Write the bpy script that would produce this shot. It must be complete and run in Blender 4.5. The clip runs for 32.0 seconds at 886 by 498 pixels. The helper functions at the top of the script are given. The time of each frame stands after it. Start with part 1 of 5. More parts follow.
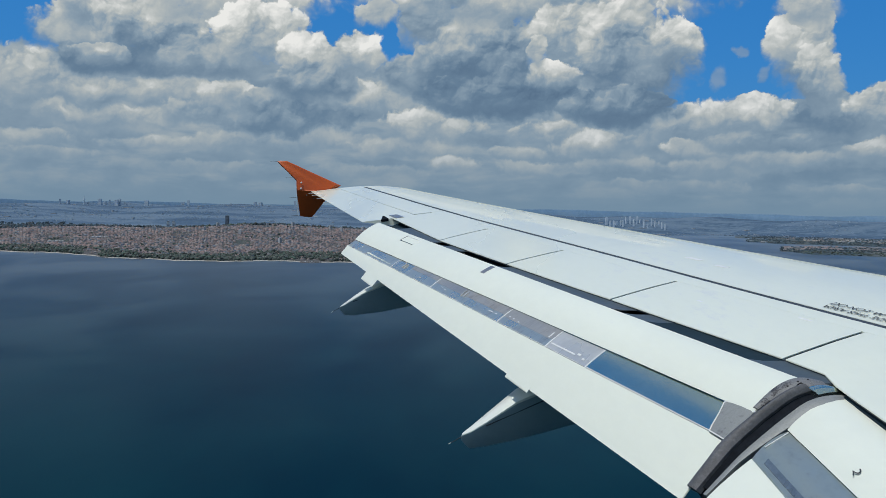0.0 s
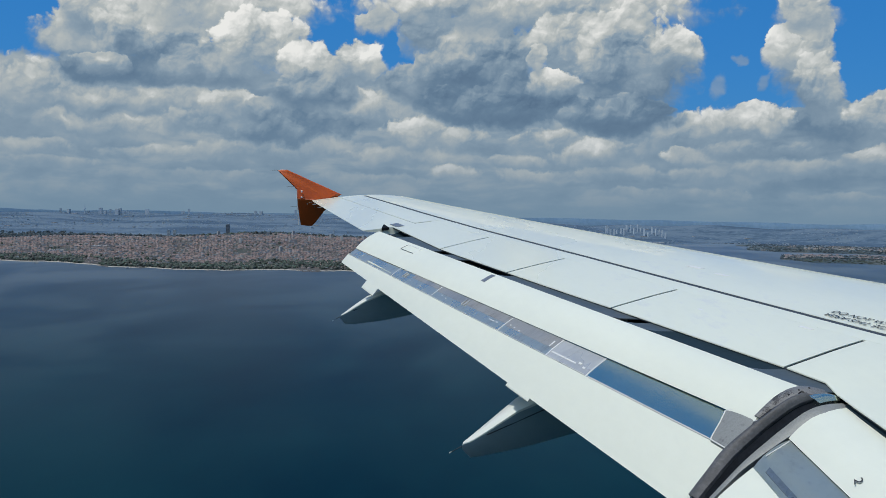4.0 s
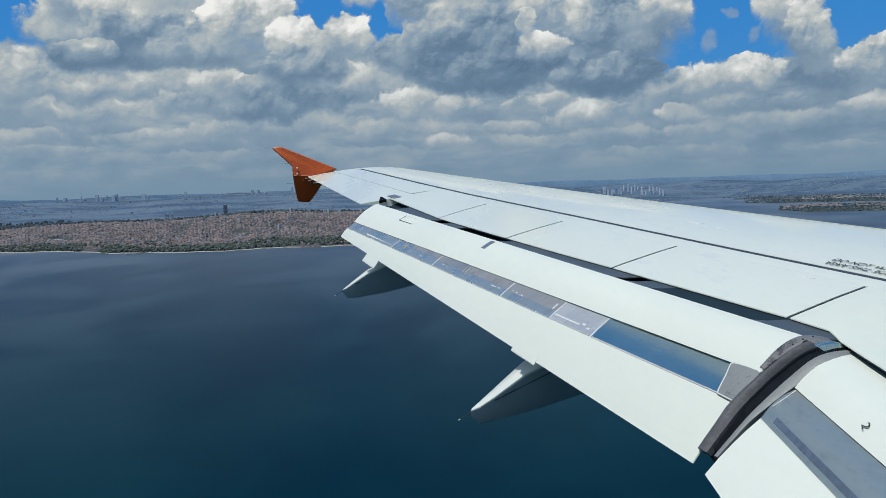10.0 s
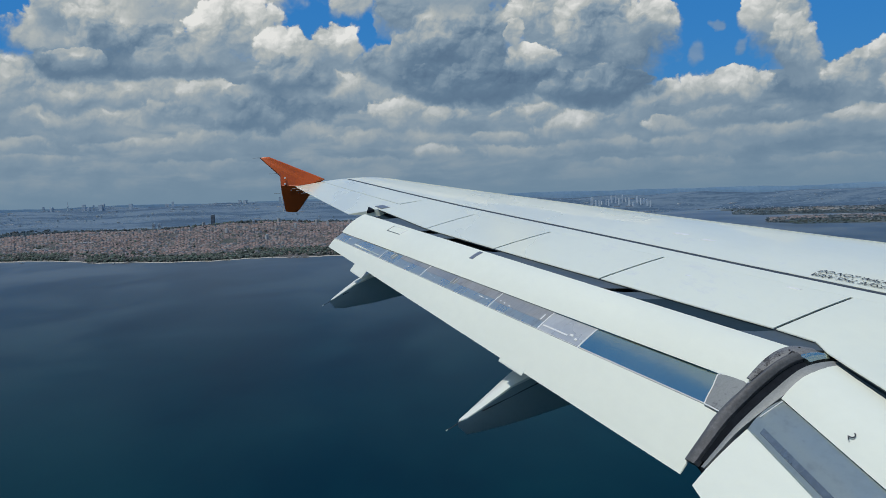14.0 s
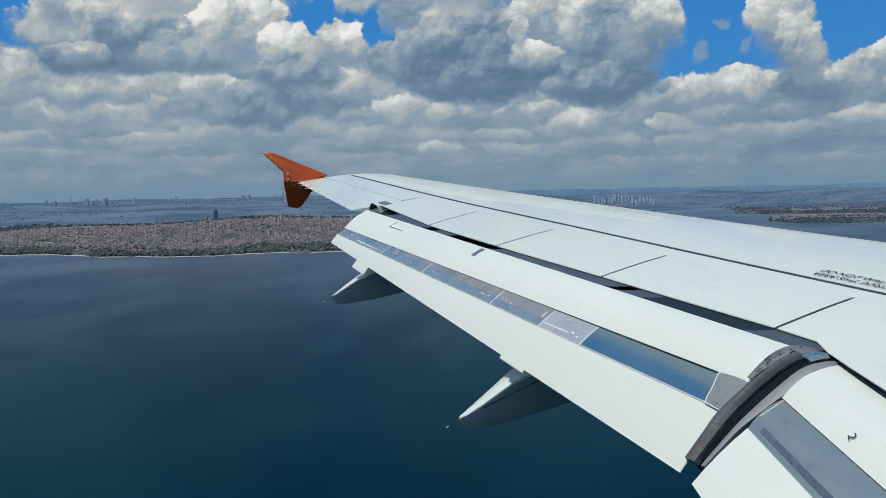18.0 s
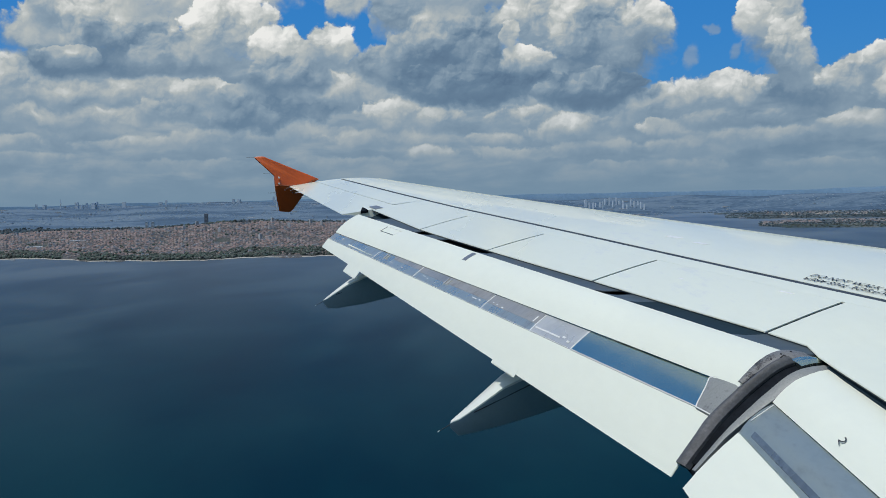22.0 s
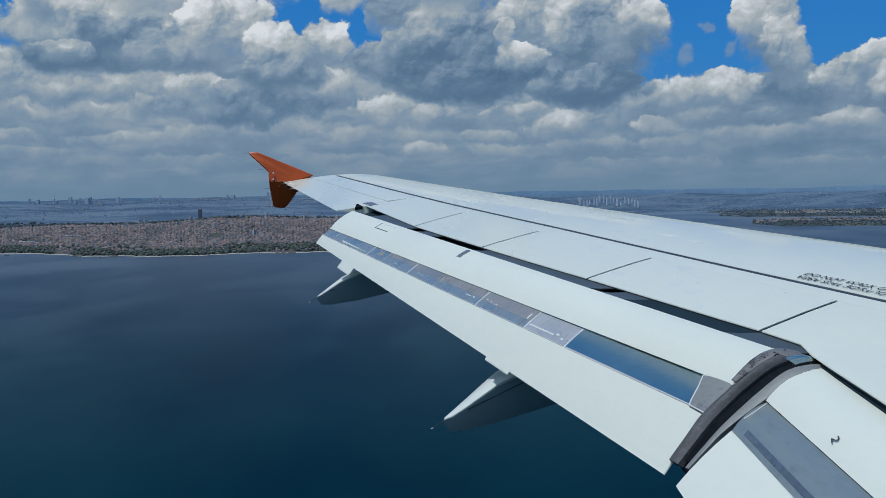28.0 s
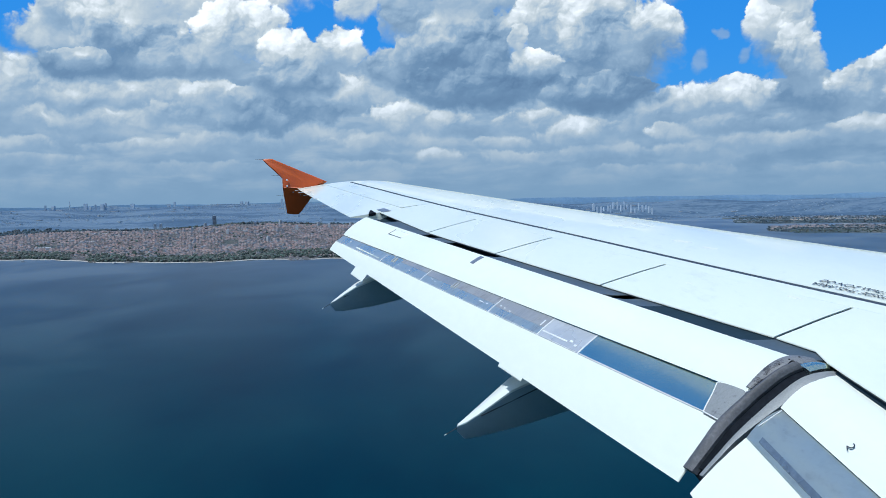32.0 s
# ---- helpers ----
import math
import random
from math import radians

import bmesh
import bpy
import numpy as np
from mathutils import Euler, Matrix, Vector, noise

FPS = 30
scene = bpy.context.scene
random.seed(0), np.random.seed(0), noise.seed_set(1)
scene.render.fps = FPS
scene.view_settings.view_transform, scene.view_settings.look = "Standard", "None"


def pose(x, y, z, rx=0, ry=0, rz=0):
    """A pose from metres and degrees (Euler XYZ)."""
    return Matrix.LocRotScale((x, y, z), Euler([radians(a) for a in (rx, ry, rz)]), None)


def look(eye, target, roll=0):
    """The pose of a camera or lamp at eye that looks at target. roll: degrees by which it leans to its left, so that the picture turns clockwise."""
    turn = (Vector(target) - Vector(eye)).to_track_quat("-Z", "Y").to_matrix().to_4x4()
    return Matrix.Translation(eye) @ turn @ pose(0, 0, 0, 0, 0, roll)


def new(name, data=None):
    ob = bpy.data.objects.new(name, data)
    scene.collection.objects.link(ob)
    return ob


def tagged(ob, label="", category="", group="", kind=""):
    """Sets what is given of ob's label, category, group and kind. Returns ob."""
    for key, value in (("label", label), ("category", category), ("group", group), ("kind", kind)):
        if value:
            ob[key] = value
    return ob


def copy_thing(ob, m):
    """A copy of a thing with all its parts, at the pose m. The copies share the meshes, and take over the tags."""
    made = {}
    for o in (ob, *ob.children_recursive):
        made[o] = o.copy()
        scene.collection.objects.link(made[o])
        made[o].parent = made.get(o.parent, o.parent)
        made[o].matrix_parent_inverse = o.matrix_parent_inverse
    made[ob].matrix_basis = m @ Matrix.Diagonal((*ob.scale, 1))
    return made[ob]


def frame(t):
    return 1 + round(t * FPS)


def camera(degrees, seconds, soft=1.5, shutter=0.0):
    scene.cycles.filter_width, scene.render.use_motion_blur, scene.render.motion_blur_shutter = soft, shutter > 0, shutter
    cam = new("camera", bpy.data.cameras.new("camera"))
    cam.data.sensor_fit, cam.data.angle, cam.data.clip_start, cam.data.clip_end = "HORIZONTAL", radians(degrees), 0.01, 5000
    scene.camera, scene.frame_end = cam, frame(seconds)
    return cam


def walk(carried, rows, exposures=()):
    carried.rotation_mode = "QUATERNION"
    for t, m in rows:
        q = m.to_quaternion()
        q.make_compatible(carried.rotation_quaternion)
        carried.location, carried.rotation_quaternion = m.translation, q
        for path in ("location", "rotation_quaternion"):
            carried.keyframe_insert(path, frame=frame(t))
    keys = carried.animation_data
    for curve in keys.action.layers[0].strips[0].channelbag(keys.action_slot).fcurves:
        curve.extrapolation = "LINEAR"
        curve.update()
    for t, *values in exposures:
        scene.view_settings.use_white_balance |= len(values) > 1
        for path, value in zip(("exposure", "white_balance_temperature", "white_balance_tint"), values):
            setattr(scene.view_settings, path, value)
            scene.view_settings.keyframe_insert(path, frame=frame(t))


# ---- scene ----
EXPO = -1.0
ALT = 100.0          # height of the aircraft over the sea
cam = camera(47.3, 32.0, soft=0.65)
# the aircraft's own axes: x ahead, y out along the wing, z up; the turn below gives its attitude in the air
AIR = Matrix.Translation((7.34, -1.7, ALT - 1.15)) @ Vector((-0.0215, -0.0150, 0.9997)).rotation_difference(Vector((0, 0, 1))).to_matrix().to_4x4()
# seconds, place in the aircraft, yaw, pitch, roll of the hand-held camera at the cabin window
PATH = [
    (0, -7.340, 1.707, 1.147, -0.14, -1.56, -2.37),
    (0.5, -7.340, 1.707, 1.147, -0.02, -1.83, -2.42),
    (1, -7.340, 1.707, 1.147, 0.01, -2.15, -2.05),
    (1.5, -7.340, 1.706, 1.147, -0.06, -2.13, -2.08),
    (2, -7.340, 1.707, 1.147, -0.13, -1.91, -2.02),
    (2.5, -7.340, 1.707, 1.147, -0.26, -1.66, -1.98),
    (3, -7.339, 1.706, 1.147, -0.23, -1.04, -2.20),
    (3.5, -7.340, 1.707, 1.148, -0.17, -1.05, -2.38),
    (5.5, -7.340, 1.707, 1.146, 0.21, -1.15, -1.52),
    (6, -7.337, 1.705, 1.145, 0.06, -1.13, -1.17),
    (6.5, -7.335, 1.703, 1.144, -0.44, -1.52, -0.46),
    (7, -7.336, 1.704, 1.145, -0.50, -1.81, 0.47),
    (7.5, -7.335, 1.703, 1.145, -0.48, -1.94, 0.66),
    (8, -7.337, 1.705, 1.144, -0.61, -1.95, 0.57),
    (8.5, -7.337, 1.705, 1.144, -0.27, -2.76, 0.72),
    (9, -7.339, 1.707, 1.145, -0.36, -2.93, 0.56),
    (9.5, -7.338, 1.706, 1.145, -0.20, -2.93, 0.85),
    (10, -7.339, 1.706, 1.146, -0.25, -2.82, 0.75),
    (10.5, -7.337, 1.705, 1.145, -0.49, -2.64, 0.74),
    (11, -7.337, 1.704, 1.145, -0.80, -2.07, 0.61),
    (11.5, -7.337, 1.705, 1.146, -0.92, -1.71, 0.57),
    (12, -7.336, 1.704, 1.146, -0.97, -1.64, 0.35),
    (12.5, -7.336, 1.704, 1.145, -1.13, -1.72, 0.69),
    (13, -7.337, 1.704, 1.145, -1.26, -1.81, 0.80),
    (13.5, -7.340, 1.707, 1.147, -1.07, -2.08, 0.59),
    (14, -7.339, 1.706, 1.145, -0.93, -2.23, 0.58),
    (14.5, -7.339, 1.706, 1.147, -0.80, -2.21, 0.56),
    (15, -7.339, 1.706, 1.146, -0.87, -2.13, 0.59),
    (15.5, -7.339, 1.706, 1.147, -0.93, -2.13, 0.48),
    (17.5, -7.337, 1.704, 1.146, -0.71, -1.58, 0.46),
    (18, -7.336, 1.704, 1.144, -0.77, -2.41, 0.12),
    (18.5, -7.337, 1.705, 1.144, -0.92, -2.72, 0.80),
    (19, -7.339, 1.706, 1.146, -1.41, -2.25, 0.45),
    (19.5, -7.338, 1.706, 1.146, -1.80, -2.21, 0.50),
    (20, -7.338, 1.705, 1.145, -1.68, -2.10, 0.62),
    (20.5, -7.338, 1.705, 1.145, -1.53, -2.15, 0.60),
    (21, -7.339, 1.706, 1.146, -1.29, -2.56, 0.21),
    (21.5, -7.341, 1.709, 1.147, -1.19, -2.52, 0.13),
    (22, -7.338, 1.705, 1.145, -1.28, -2.17, 0.06),
    (22.5, -7.341, 1.708, 1.147, -1.41, -2.02, 0.08),
    (23, -7.341, 1.708, 1.148, -1.31, -1.87, -0.14),
    (23.5, -7.340, 1.707, 1.146, -1.17, -1.90, -0.13),
    (24, -7.341, 1.708, 1.147, -1.00, -1.96, -0.09),
    (24.5, -7.342, 1.709, 1.147, -1.03, -1.92, -0.21),
    (26.5, -7.336, 1.703, 1.144, -1.10, -1.39, 0.45),
    (27, -7.337, 1.704, 1.145, -1.34, -1.83, -0.22),
    (27.5, -7.340, 1.707, 1.147, -1.58, -1.88, -0.15),
    (28, -7.340, 1.707, 1.147, -1.60, -2.36, -0.22),
    (28.5, -7.340, 1.707, 1.146, -1.35, -2.21, -0.04),
    (29, -7.342, 1.708, 1.147, -1.33, -2.00, -0.00),
    (29.5, -7.339, 1.706, 1.146, -1.09, -1.80, -0.22),
    (30, -7.341, 1.708, 1.147, -0.98, -1.59, -0.93),
    (30.5, -7.344, 1.710, 1.149, -0.45, -2.10, -0.62),
    (31, -7.344, 1.710, 1.149, -0.15, -2.39, -0.57),
    (31.5, -7.341, 1.708, 1.147, -0.18, -2.40, -0.08),
    (32, -7.339, 1.706, 1.145, -0.84, -1.99, -0.23),
]
walk(cam, [(t, AIR @ pose(x, y, z, 90 + pitch, roll, yaw)) for t, x, y, z, yaw, pitch, roll in PATH],
     exposures=[(0, EXPO, 6500, 10), (6, EXPO - 0.02, 6500, 10), (8, EXPO - 0.10, 6500, 10), (9, EXPO + 0.08, 6500, 10), (11.5, EXPO + 0.03, 6500, 10), (13, EXPO - 0.10, 6500, 10), (15, EXPO - 0.04, 6500, 10), (19, EXPO + 0.03, 6500, 10), (27.6, EXPO, 6500, 10), (28.0, EXPO - 0.20, 6000, 10), (28.5, EXPO + 0.18, 5850, 9), (29.2, EXPO + 0.34, 5800, 9), (32, EXPO + 0.42, 5800, 9)])


# ---------------------------------------------------------------- sun and sky
SUN_FROM = Vector((-0.33, -0.18, 0.93)).normalized()
sun = new("sun", bpy.data.lights.new("sun", "SUN"))
sun.data.energy, sun.data.angle, sun.data.color = 5.0, radians(0.6), (1.0, 0.965, 0.90)
sun.matrix_world = look(SUN_FROM * 50 + Vector((0, 0, ALT)), (0, 0, ALT))

world = bpy.data.worlds.new("sky")
scene.world = world
world.use_nodes = True


class Net:
    """Short hand for wiring arithmetic nodes."""

    def __init__(self, tree):
        self.tree = tree

    def node(self, kind, **values):
        n = self.tree.nodes.new(kind)
        for k, v in values.items():
            n.inputs[k].default_value = v
        return n

    def put(self, sock, value):
        if isinstance(value, bpy.types.NodeSocket):
            self.tree.links.new(value, sock)
        else:
            sock.default_value = value

    def m(self, op, a, b=0.0, c=0.0, clamp=False):
        n = self.tree.nodes.new("ShaderNodeMath")
        n.operation, n.use_clamp = op, clamp
        for s, v in zip(n.inputs, (a, b, c)):
            self.put(s, v)
        return n.outputs[0]

    def step(self, x, lo, hi, to0=0.0, to1=1.0):
        n = self.tree.nodes.new("ShaderNodeMapRange")
        n.interpolation_type = "SMOOTHSTEP"
        for s, v in zip(n.inputs, (x, lo, hi, to0, to1)):
            self.put(s, v)
        return n.outputs[0]

    def mix(self, f, a, b):
        n = self.tree.nodes.new("ShaderNodeMix")
        n.data_type = "RGBA"
        self.put(n.inputs[0], f)
        for s, v in ((n.inputs[6], a), (n.inputs[7], b)):
            self.put(s, v if isinstance(v, bpy.types.NodeSocket) else (*v, 1))
        return n.outputs[2]

    def xyz(self, x, y, z):
        n = self.tree.nodes.new("ShaderNodeCombineXYZ")
        for s, v in zip(n.inputs, (x, y, z)):
            self.put(s, v)
        return n.outputs[0]

    def noise(self, vec, scale, detail=4.0, rough=0.5, warp=0.0):
        n = self.tree.nodes.new("ShaderNodeTexNoise")
        self.put(n.inputs["Vector"], vec)
        n.inputs["Scale"].default_value, n.inputs["Detail"].default_value = scale, detail
        n.inputs["Roughness"].default_value, n.inputs["Distortion"].default_value = rough, warp
        return n.outputs[0]

    def mix_number(self, f, a, b):
        return self.m("MULTIPLY_ADD", f, self.m("SUBTRACT", b, a), a)

    def puffs(self, vec, scale, soft):
        n = self.tree.nodes.new("ShaderNodeTexVoronoi")
        n.voronoi_dimensions, n.feature = "2D", "SMOOTH_F1"
        self.put(n.inputs["Vector"], vec)
        n.inputs["Scale"].default_value, n.inputs["Smoothness"].default_value = scale, soft
        n.inputs["Randomness"].default_value = 0.9
        return n.outputs["Distance"]


# heaps of cumulus: azimuth, elevation, half width, half height in degrees, brightness of crown and base
FAR_ROWS = [(-21.0, 2.42, 2.42, 0.36, 0.76, 0.66), (-15.6, 3.10, 2.57, 0.42, 0.84, 0.68), (-10.2, 3.31, 3.32, 0.66, 0.74, 0.62), (-6.1, 3.59, 2.42, 0.60, 0.80, 0.64), (-13.3, 1.89, 4.53, 0.36, 0.72, 0.66),
         (-4.3, 1.91, 3.62, 0.36, 0.74, 0.66), (-1.7, 3.22, 3.32, 0.60, 0.80, 0.64), (0.7, 2.39, 1.36, 0.48, 0.84, 0.68), (4.0, 2.98, 1.81, 0.42, 0.77, 0.65), (5.6, 2.10, 2.27, 0.42, 0.80, 0.66),
         (9.1, 2.42, 2.72, 0.42, 0.76, 0.64), (12.5, 1.35, 3.93, 0.36, 0.72, 0.66), (15.8, 2.33, 3.32, 0.54, 0.76, 0.63), (19.9, 2.75, 3.93, 0.60, 0.76, 0.62), (22.1, 1.18, 3.32, 0.36, 0.72, 0.64),
         (-22.1, 3.19, 2.11, 0.48, 0.78, 0.66), (-18.1, 3.80, 2.72, 0.42, 0.76, 0.64)]
MIDDLE_ROWS = [(-20.9, 4.53, 3.32, 0.72, 0.82, 0.64), (-17.8, 4.34, 3.32, 0.60, 0.82, 0.64), (-24.3, 5.55, 2.72, 1.81, 0.84, 0.62), (-21.6, 6.38, 2.27, 1.39, 0.90, 0.62), (-19.6, 5.94, 1.81, 1.21, 0.82, 0.60),
         (-15.7, 5.82, 3.93, 0.85, 0.80, 0.60), (-13.1, 4.81, 2.11, 0.79, 0.74, 0.60), (-11.9, 5.80, 1.63, 0.85, 0.89, 0.66), (-7.9, 5.13, 3.32, 1.33, 0.68, 0.50), (-9.8, 4.45, 2.42, 0.79, 0.64, 0.52),
         (-5.1, 6.13, 1.51, 1.03, 0.92, 0.64), (-3.2, 5.87, 1.66, 1.15, 0.90, 0.64), (-1.6, 4.42, 2.11, 0.97, 0.88, 0.64), (1.2, 4.18, 1.81, 0.79, 0.86, 0.64), (6.6, 5.08, 1.51, 0.54, 0.88, 0.60),
         (5.7, 4.12, 2.11, 0.79, 0.86, 0.62), (8.8, 3.50, 2.30, 0.85, 0.87, 0.64), (11.3, 3.80, 1.81, 0.72, 0.76, 0.60), (13.4, 4.53, 2.42, 1.21, 0.82, 0.62), (13.7, 3.35, 1.33, 0.60, 0.84, 0.66),
         (15.5, 5.12, 1.51, 0.97, 0.92, 0.64), (22.7, 4.24, 3.02, 0.79, 0.72, 0.57), (23.2, 3.28, 1.81, 0.72, 0.82, 0.64), (17.3, 3.81, 3.62, 0.60, 0.70, 0.60)]
NEAR_HEAPS = [(20.8, 5.25, 2.42, 1.33, 0.66, 0.52), (19.5, 8.56, 1.45, 2.72, 0.86, 0.58), (18.4, 8.94, 0.85, 1.09, 0.92, 0.68), (20.1, 7.00, 1.39, 1.75, 0.84, 0.55), (17.3, 5.29, 1.99, 1.21, 0.92, 0.60),
         (23.7, 5.48, 1.87, 1.57, 0.86, 0.57), (25.0, 6.09, 1.33, 1.21, 0.90, 0.60), (27.0, 5.09, 2.42, 2.72, 0.88, 0.58), (19.6, 11.15, 1.63, 1.51, 0.90, 0.66), (-19.7, 9.12, 2.23, 1.63, 0.92, 0.66),
         (-17.5, 10.27, 3.32, 1.81, 0.88, 0.60), (-17.1, 7.42, 4.23, 1.03, 0.60, 0.50), (-15.9, 8.85, 3.32, 2.11, 0.82, 0.54), (-18.5, 7.70, 1.51, 0.66, 0.74, 0.58), (-12.7, 7.83, 3.02, 1.39, 0.72, 0.55),
         (-11.9, 11.25, 4.53, 1.81, 0.93, 0.68), (-10.2, 9.00, 2.78, 1.99, 0.96, 0.62), (-7.6, 8.02, 1.87, 1.51, 0.94, 0.58), (-7.2, 6.73, 2.42, 1.09, 0.70, 0.52), (-4.7, 8.35, 1.69, 1.51, 0.94, 0.62),
         (-3.7, 10.58, 1.33, 0.79, 0.94, 0.74), (-0.8, 9.97, 2.11, 1.81, 0.82, 0.58), (-1.5, 7.23, 2.11, 1.51, 0.74, 0.56), (2.0, 8.36, 3.93, 2.60, 0.74, 0.48), (3.2, 6.15, 4.53, 1.39, 0.56, 0.45),
         (4.9, 11.59, 9.06, 1.81, 0.90, 0.64), (7.2, 9.37, 2.42, 2.11, 0.86, 0.58), (10.5, 8.41, 3.26, 2.90, 0.84, 0.50), (9.8, 5.57, 3.02, 1.15, 0.55, 0.45), (12.3, 9.09, 1.87, 1.51, 0.92, 0.60),
         (6.1, 7.28, 1.51, 0.91, 0.86, 0.55), (5.3, 8.54, 0.60, 0.91, 0.88, 0.66)]
GAP_IN_CLOUD = (-3.1, 8.99, 0.51, 0.97)
WISPS = [(15.2, 7.10, 0.45, 0.60), (16.2, 8.58, 0.42, 0.24), (17.5, 7.42, 0.36, 0.36)]


def heap_group(ragged, edge, melt, gain):
    """One heap of cloud laid over what lies behind it: crisp at the crown, melting away at the base."""
    tree = bpy.data.node_groups.new("cloud_heap", "ShaderNodeTree")
    for way, names in (("INPUT", ("wa", "we", "rough", "cover", "lum", "crisp", "a", "e", "ra", "re", "crown", "base")), ("OUTPUT", ("cover", "lum", "crisp"))):
        for name in names:
            tree.interface.new_socket(name, in_out=way, socket_type="NodeSocketFloat")
    n = Net(tree)
    given, made = tree.nodes.new("NodeGroupInput"), tree.nodes.new("NodeGroupOutput")
    wa, we, rough, cover, lum, crisp, a, e, ra, re_, crown, base = list(given.outputs)[:12]
    # the tiny share of lum only makes one heap follow the other
    up = n.m("DIVIDE", n.m("SUBTRACT", n.m("MULTIPLY_ADD", lum, 1e-7, we), e), re_)
    qa = n.m("POWER", n.m("DIVIDE", n.m("SUBTRACT", n.m("MULTIPLY_ADD", lum, 1e-7, wa), a), ra), 2.0)
    qe = n.m("POWER", n.m("MULTIPLY", up, n.step(up, -0.4, 0.1, 1.15, 1.0)), 2.0)
    body = n.m("MULTIPLY_ADD", rough, ragged, n.m("SUBTRACT", 1.0, n.m("ADD", qa, qe)))
    width = n.step(up, -0.7, 0.6, melt, edge)
    alpha = n.step(body, n.m("MULTIPLY", width, -0.42), n.m("MULTIPLY", width, 0.58))
    shade = n.step(n.m("MULTIPLY_ADD", rough, 0.6, up), -0.75, 1.0, base, crown)
    for sock, value in zip(made.inputs, (n.m("MAXIMUM", cover, alpha), n.mix_number(alpha, lum, shade), n.mix_number(alpha, crisp, n.step(up, -0.6, 0.5, gain * 0.10, gain)))):
        n.put(sock, value)
    return tree


def build_sky():
    t = world.node_tree
    t.nodes.clear()
    n = Net(t)
    out, bg = t.nodes.new("ShaderNodeOutputWorld"), t.nodes.new("ShaderNodeBackground")
    t.links.new(bg.outputs[0], out.inputs[0])
    sky = t.nodes.new("ShaderNodeTexSky")
    sky.sky_type, sky.sun_disc = "NISHITA", False
    sky.sun_elevation = math.asin(SUN_FROM.z)
    sky.sun_rotation = math.atan2(SUN_FROM.x, SUN_FROM.y)
    sky.air_density, sky.dust_density, sky.ozone_density = 1.0, 0.3, 3.0
    co = t.nodes.new("ShaderNodeTexCoord")
    sep = t.nodes.new("ShaderNodeSeparateXYZ")
    t.links.new(co.outputs["Generated"], sep.inputs[0])
    x, y, z = sep.outputs
    az = n.m("MULTIPLY", n.m("ARCTAN2", x, y), 57.2958)
    el = n.m("MULTIPLY", n.m("ARCSINE", z), 57.2958)
    p = n.xyz(az, el, 0.0)
    # turbulence: slow bends and small curls
    w1 = n.m("SUBTRACT", n.noise(p, 0.55, 2.0), 0.5)
    w2 = n.m("SUBTRACT", n.noise(n.xyz(az, el, 7.3), 0.55, 2.0), 0.5)
    w3 = n.m("SUBTRACT", n.noise(n.xyz(az, el, 3.9), 2.2, 3.0, 0.6), 0.5)
    w4 = n.m("SUBTRACT", n.noise(n.xyz(az, el, 11.9), 2.2, 3.0, 0.6), 0.5)
    wa = n.m("MULTIPLY_ADD", w3, 0.36, n.m("MULTIPLY_ADD", w1, 1.3, az))
    we = n.m("MULTIPLY_ADD", w4, 0.36, n.m("MULTIPLY_ADD", w2, 0.9, el))
    # billows on billows; the relief is how far each falls away towards the sun
    rough, relief = 0.0, 0.0
    for scale, high, soft in ((0.42, 1.0, 0.7), (0.95, 0.62, 0.6), (2.1, 0.34, 0.5), (4.6, 0.16, 0.4)):
        dome = n.m("SUBTRACT", 0.45, n.puffs(n.xyz(wa, we, 0.0), scale, soft))
        lit = n.m("SUBTRACT", 0.45, n.puffs(n.xyz(n.m("ADD", wa, -0.12 / scale), n.m("ADD", we, 0.26 / scale), 0.0), scale, soft))
        rough = n.m("MULTIPLY_ADD", dome, high, rough)
        relief = n.m("MULTIPLY_ADD", n.m("SUBTRACT", dome, lit), high, relief)
    fine = n.m("SUBTRACT", n.noise(p, 2.2, 5.0, 0.58), 0.5)
    soft = n.m("SUBTRACT", n.noise(n.xyz(az, n.m("MULTIPLY", el, 1.5), 3.1), 0.45, 4.0, 0.55), 0.5)
    rough = n.m("MULTIPLY_ADD", fine, 0.5, rough)
    relief = n.m("MULTIPLY_ADD", fine, 0.14, relief)
    # the broken deck beyond the heaps, and the same kind of cloud all round and overhead
    rows = n.noise(n.xyz(n.m("MULTIPLY", az, 0.22), n.m("MULTIPLY", el, 0.75), 2.0), 1.0, 4.0, 0.55, 0.3)
    # the deck is thicker and greyer ahead of the aircraft
    lum = n.m("SUBTRACT", n.step(rows, 0.36, 0.66, 0.60, 0.74), n.step(az, 6.0, 20.0, 0.0, 0.045))
    cover = n.step(n.m("MULTIPLY_ADD", n.step(az, 8.0, 13.0), 2.2, n.m("MULTIPLY_ADD", rough, 0.9, we)), 8.2, 7.6)
    other = n.m("MAXIMUM", n.step(n.m("ABSOLUTE", az), 29.0, 38.0), n.step(el, 14.0, 20.0))
    loose = n.noise(p, 0.075, 4.0, 0.55)
    ahead = n.step(n.m("ABSOLUTE", az), 60.0, 30.0)
    cover = n.m("MAXIMUM", cover, n.m("MULTIPLY", other, n.step(n.m("MULTIPLY_ADD", ahead, -0.09, loose), 0.42, 0.50)))
    lum = n.m("MULTIPLY_ADD", other, n.m("MULTIPLY", n.m("SUBTRACT", loose, 0.45), 0.4), lum)
    crisp = 0.0
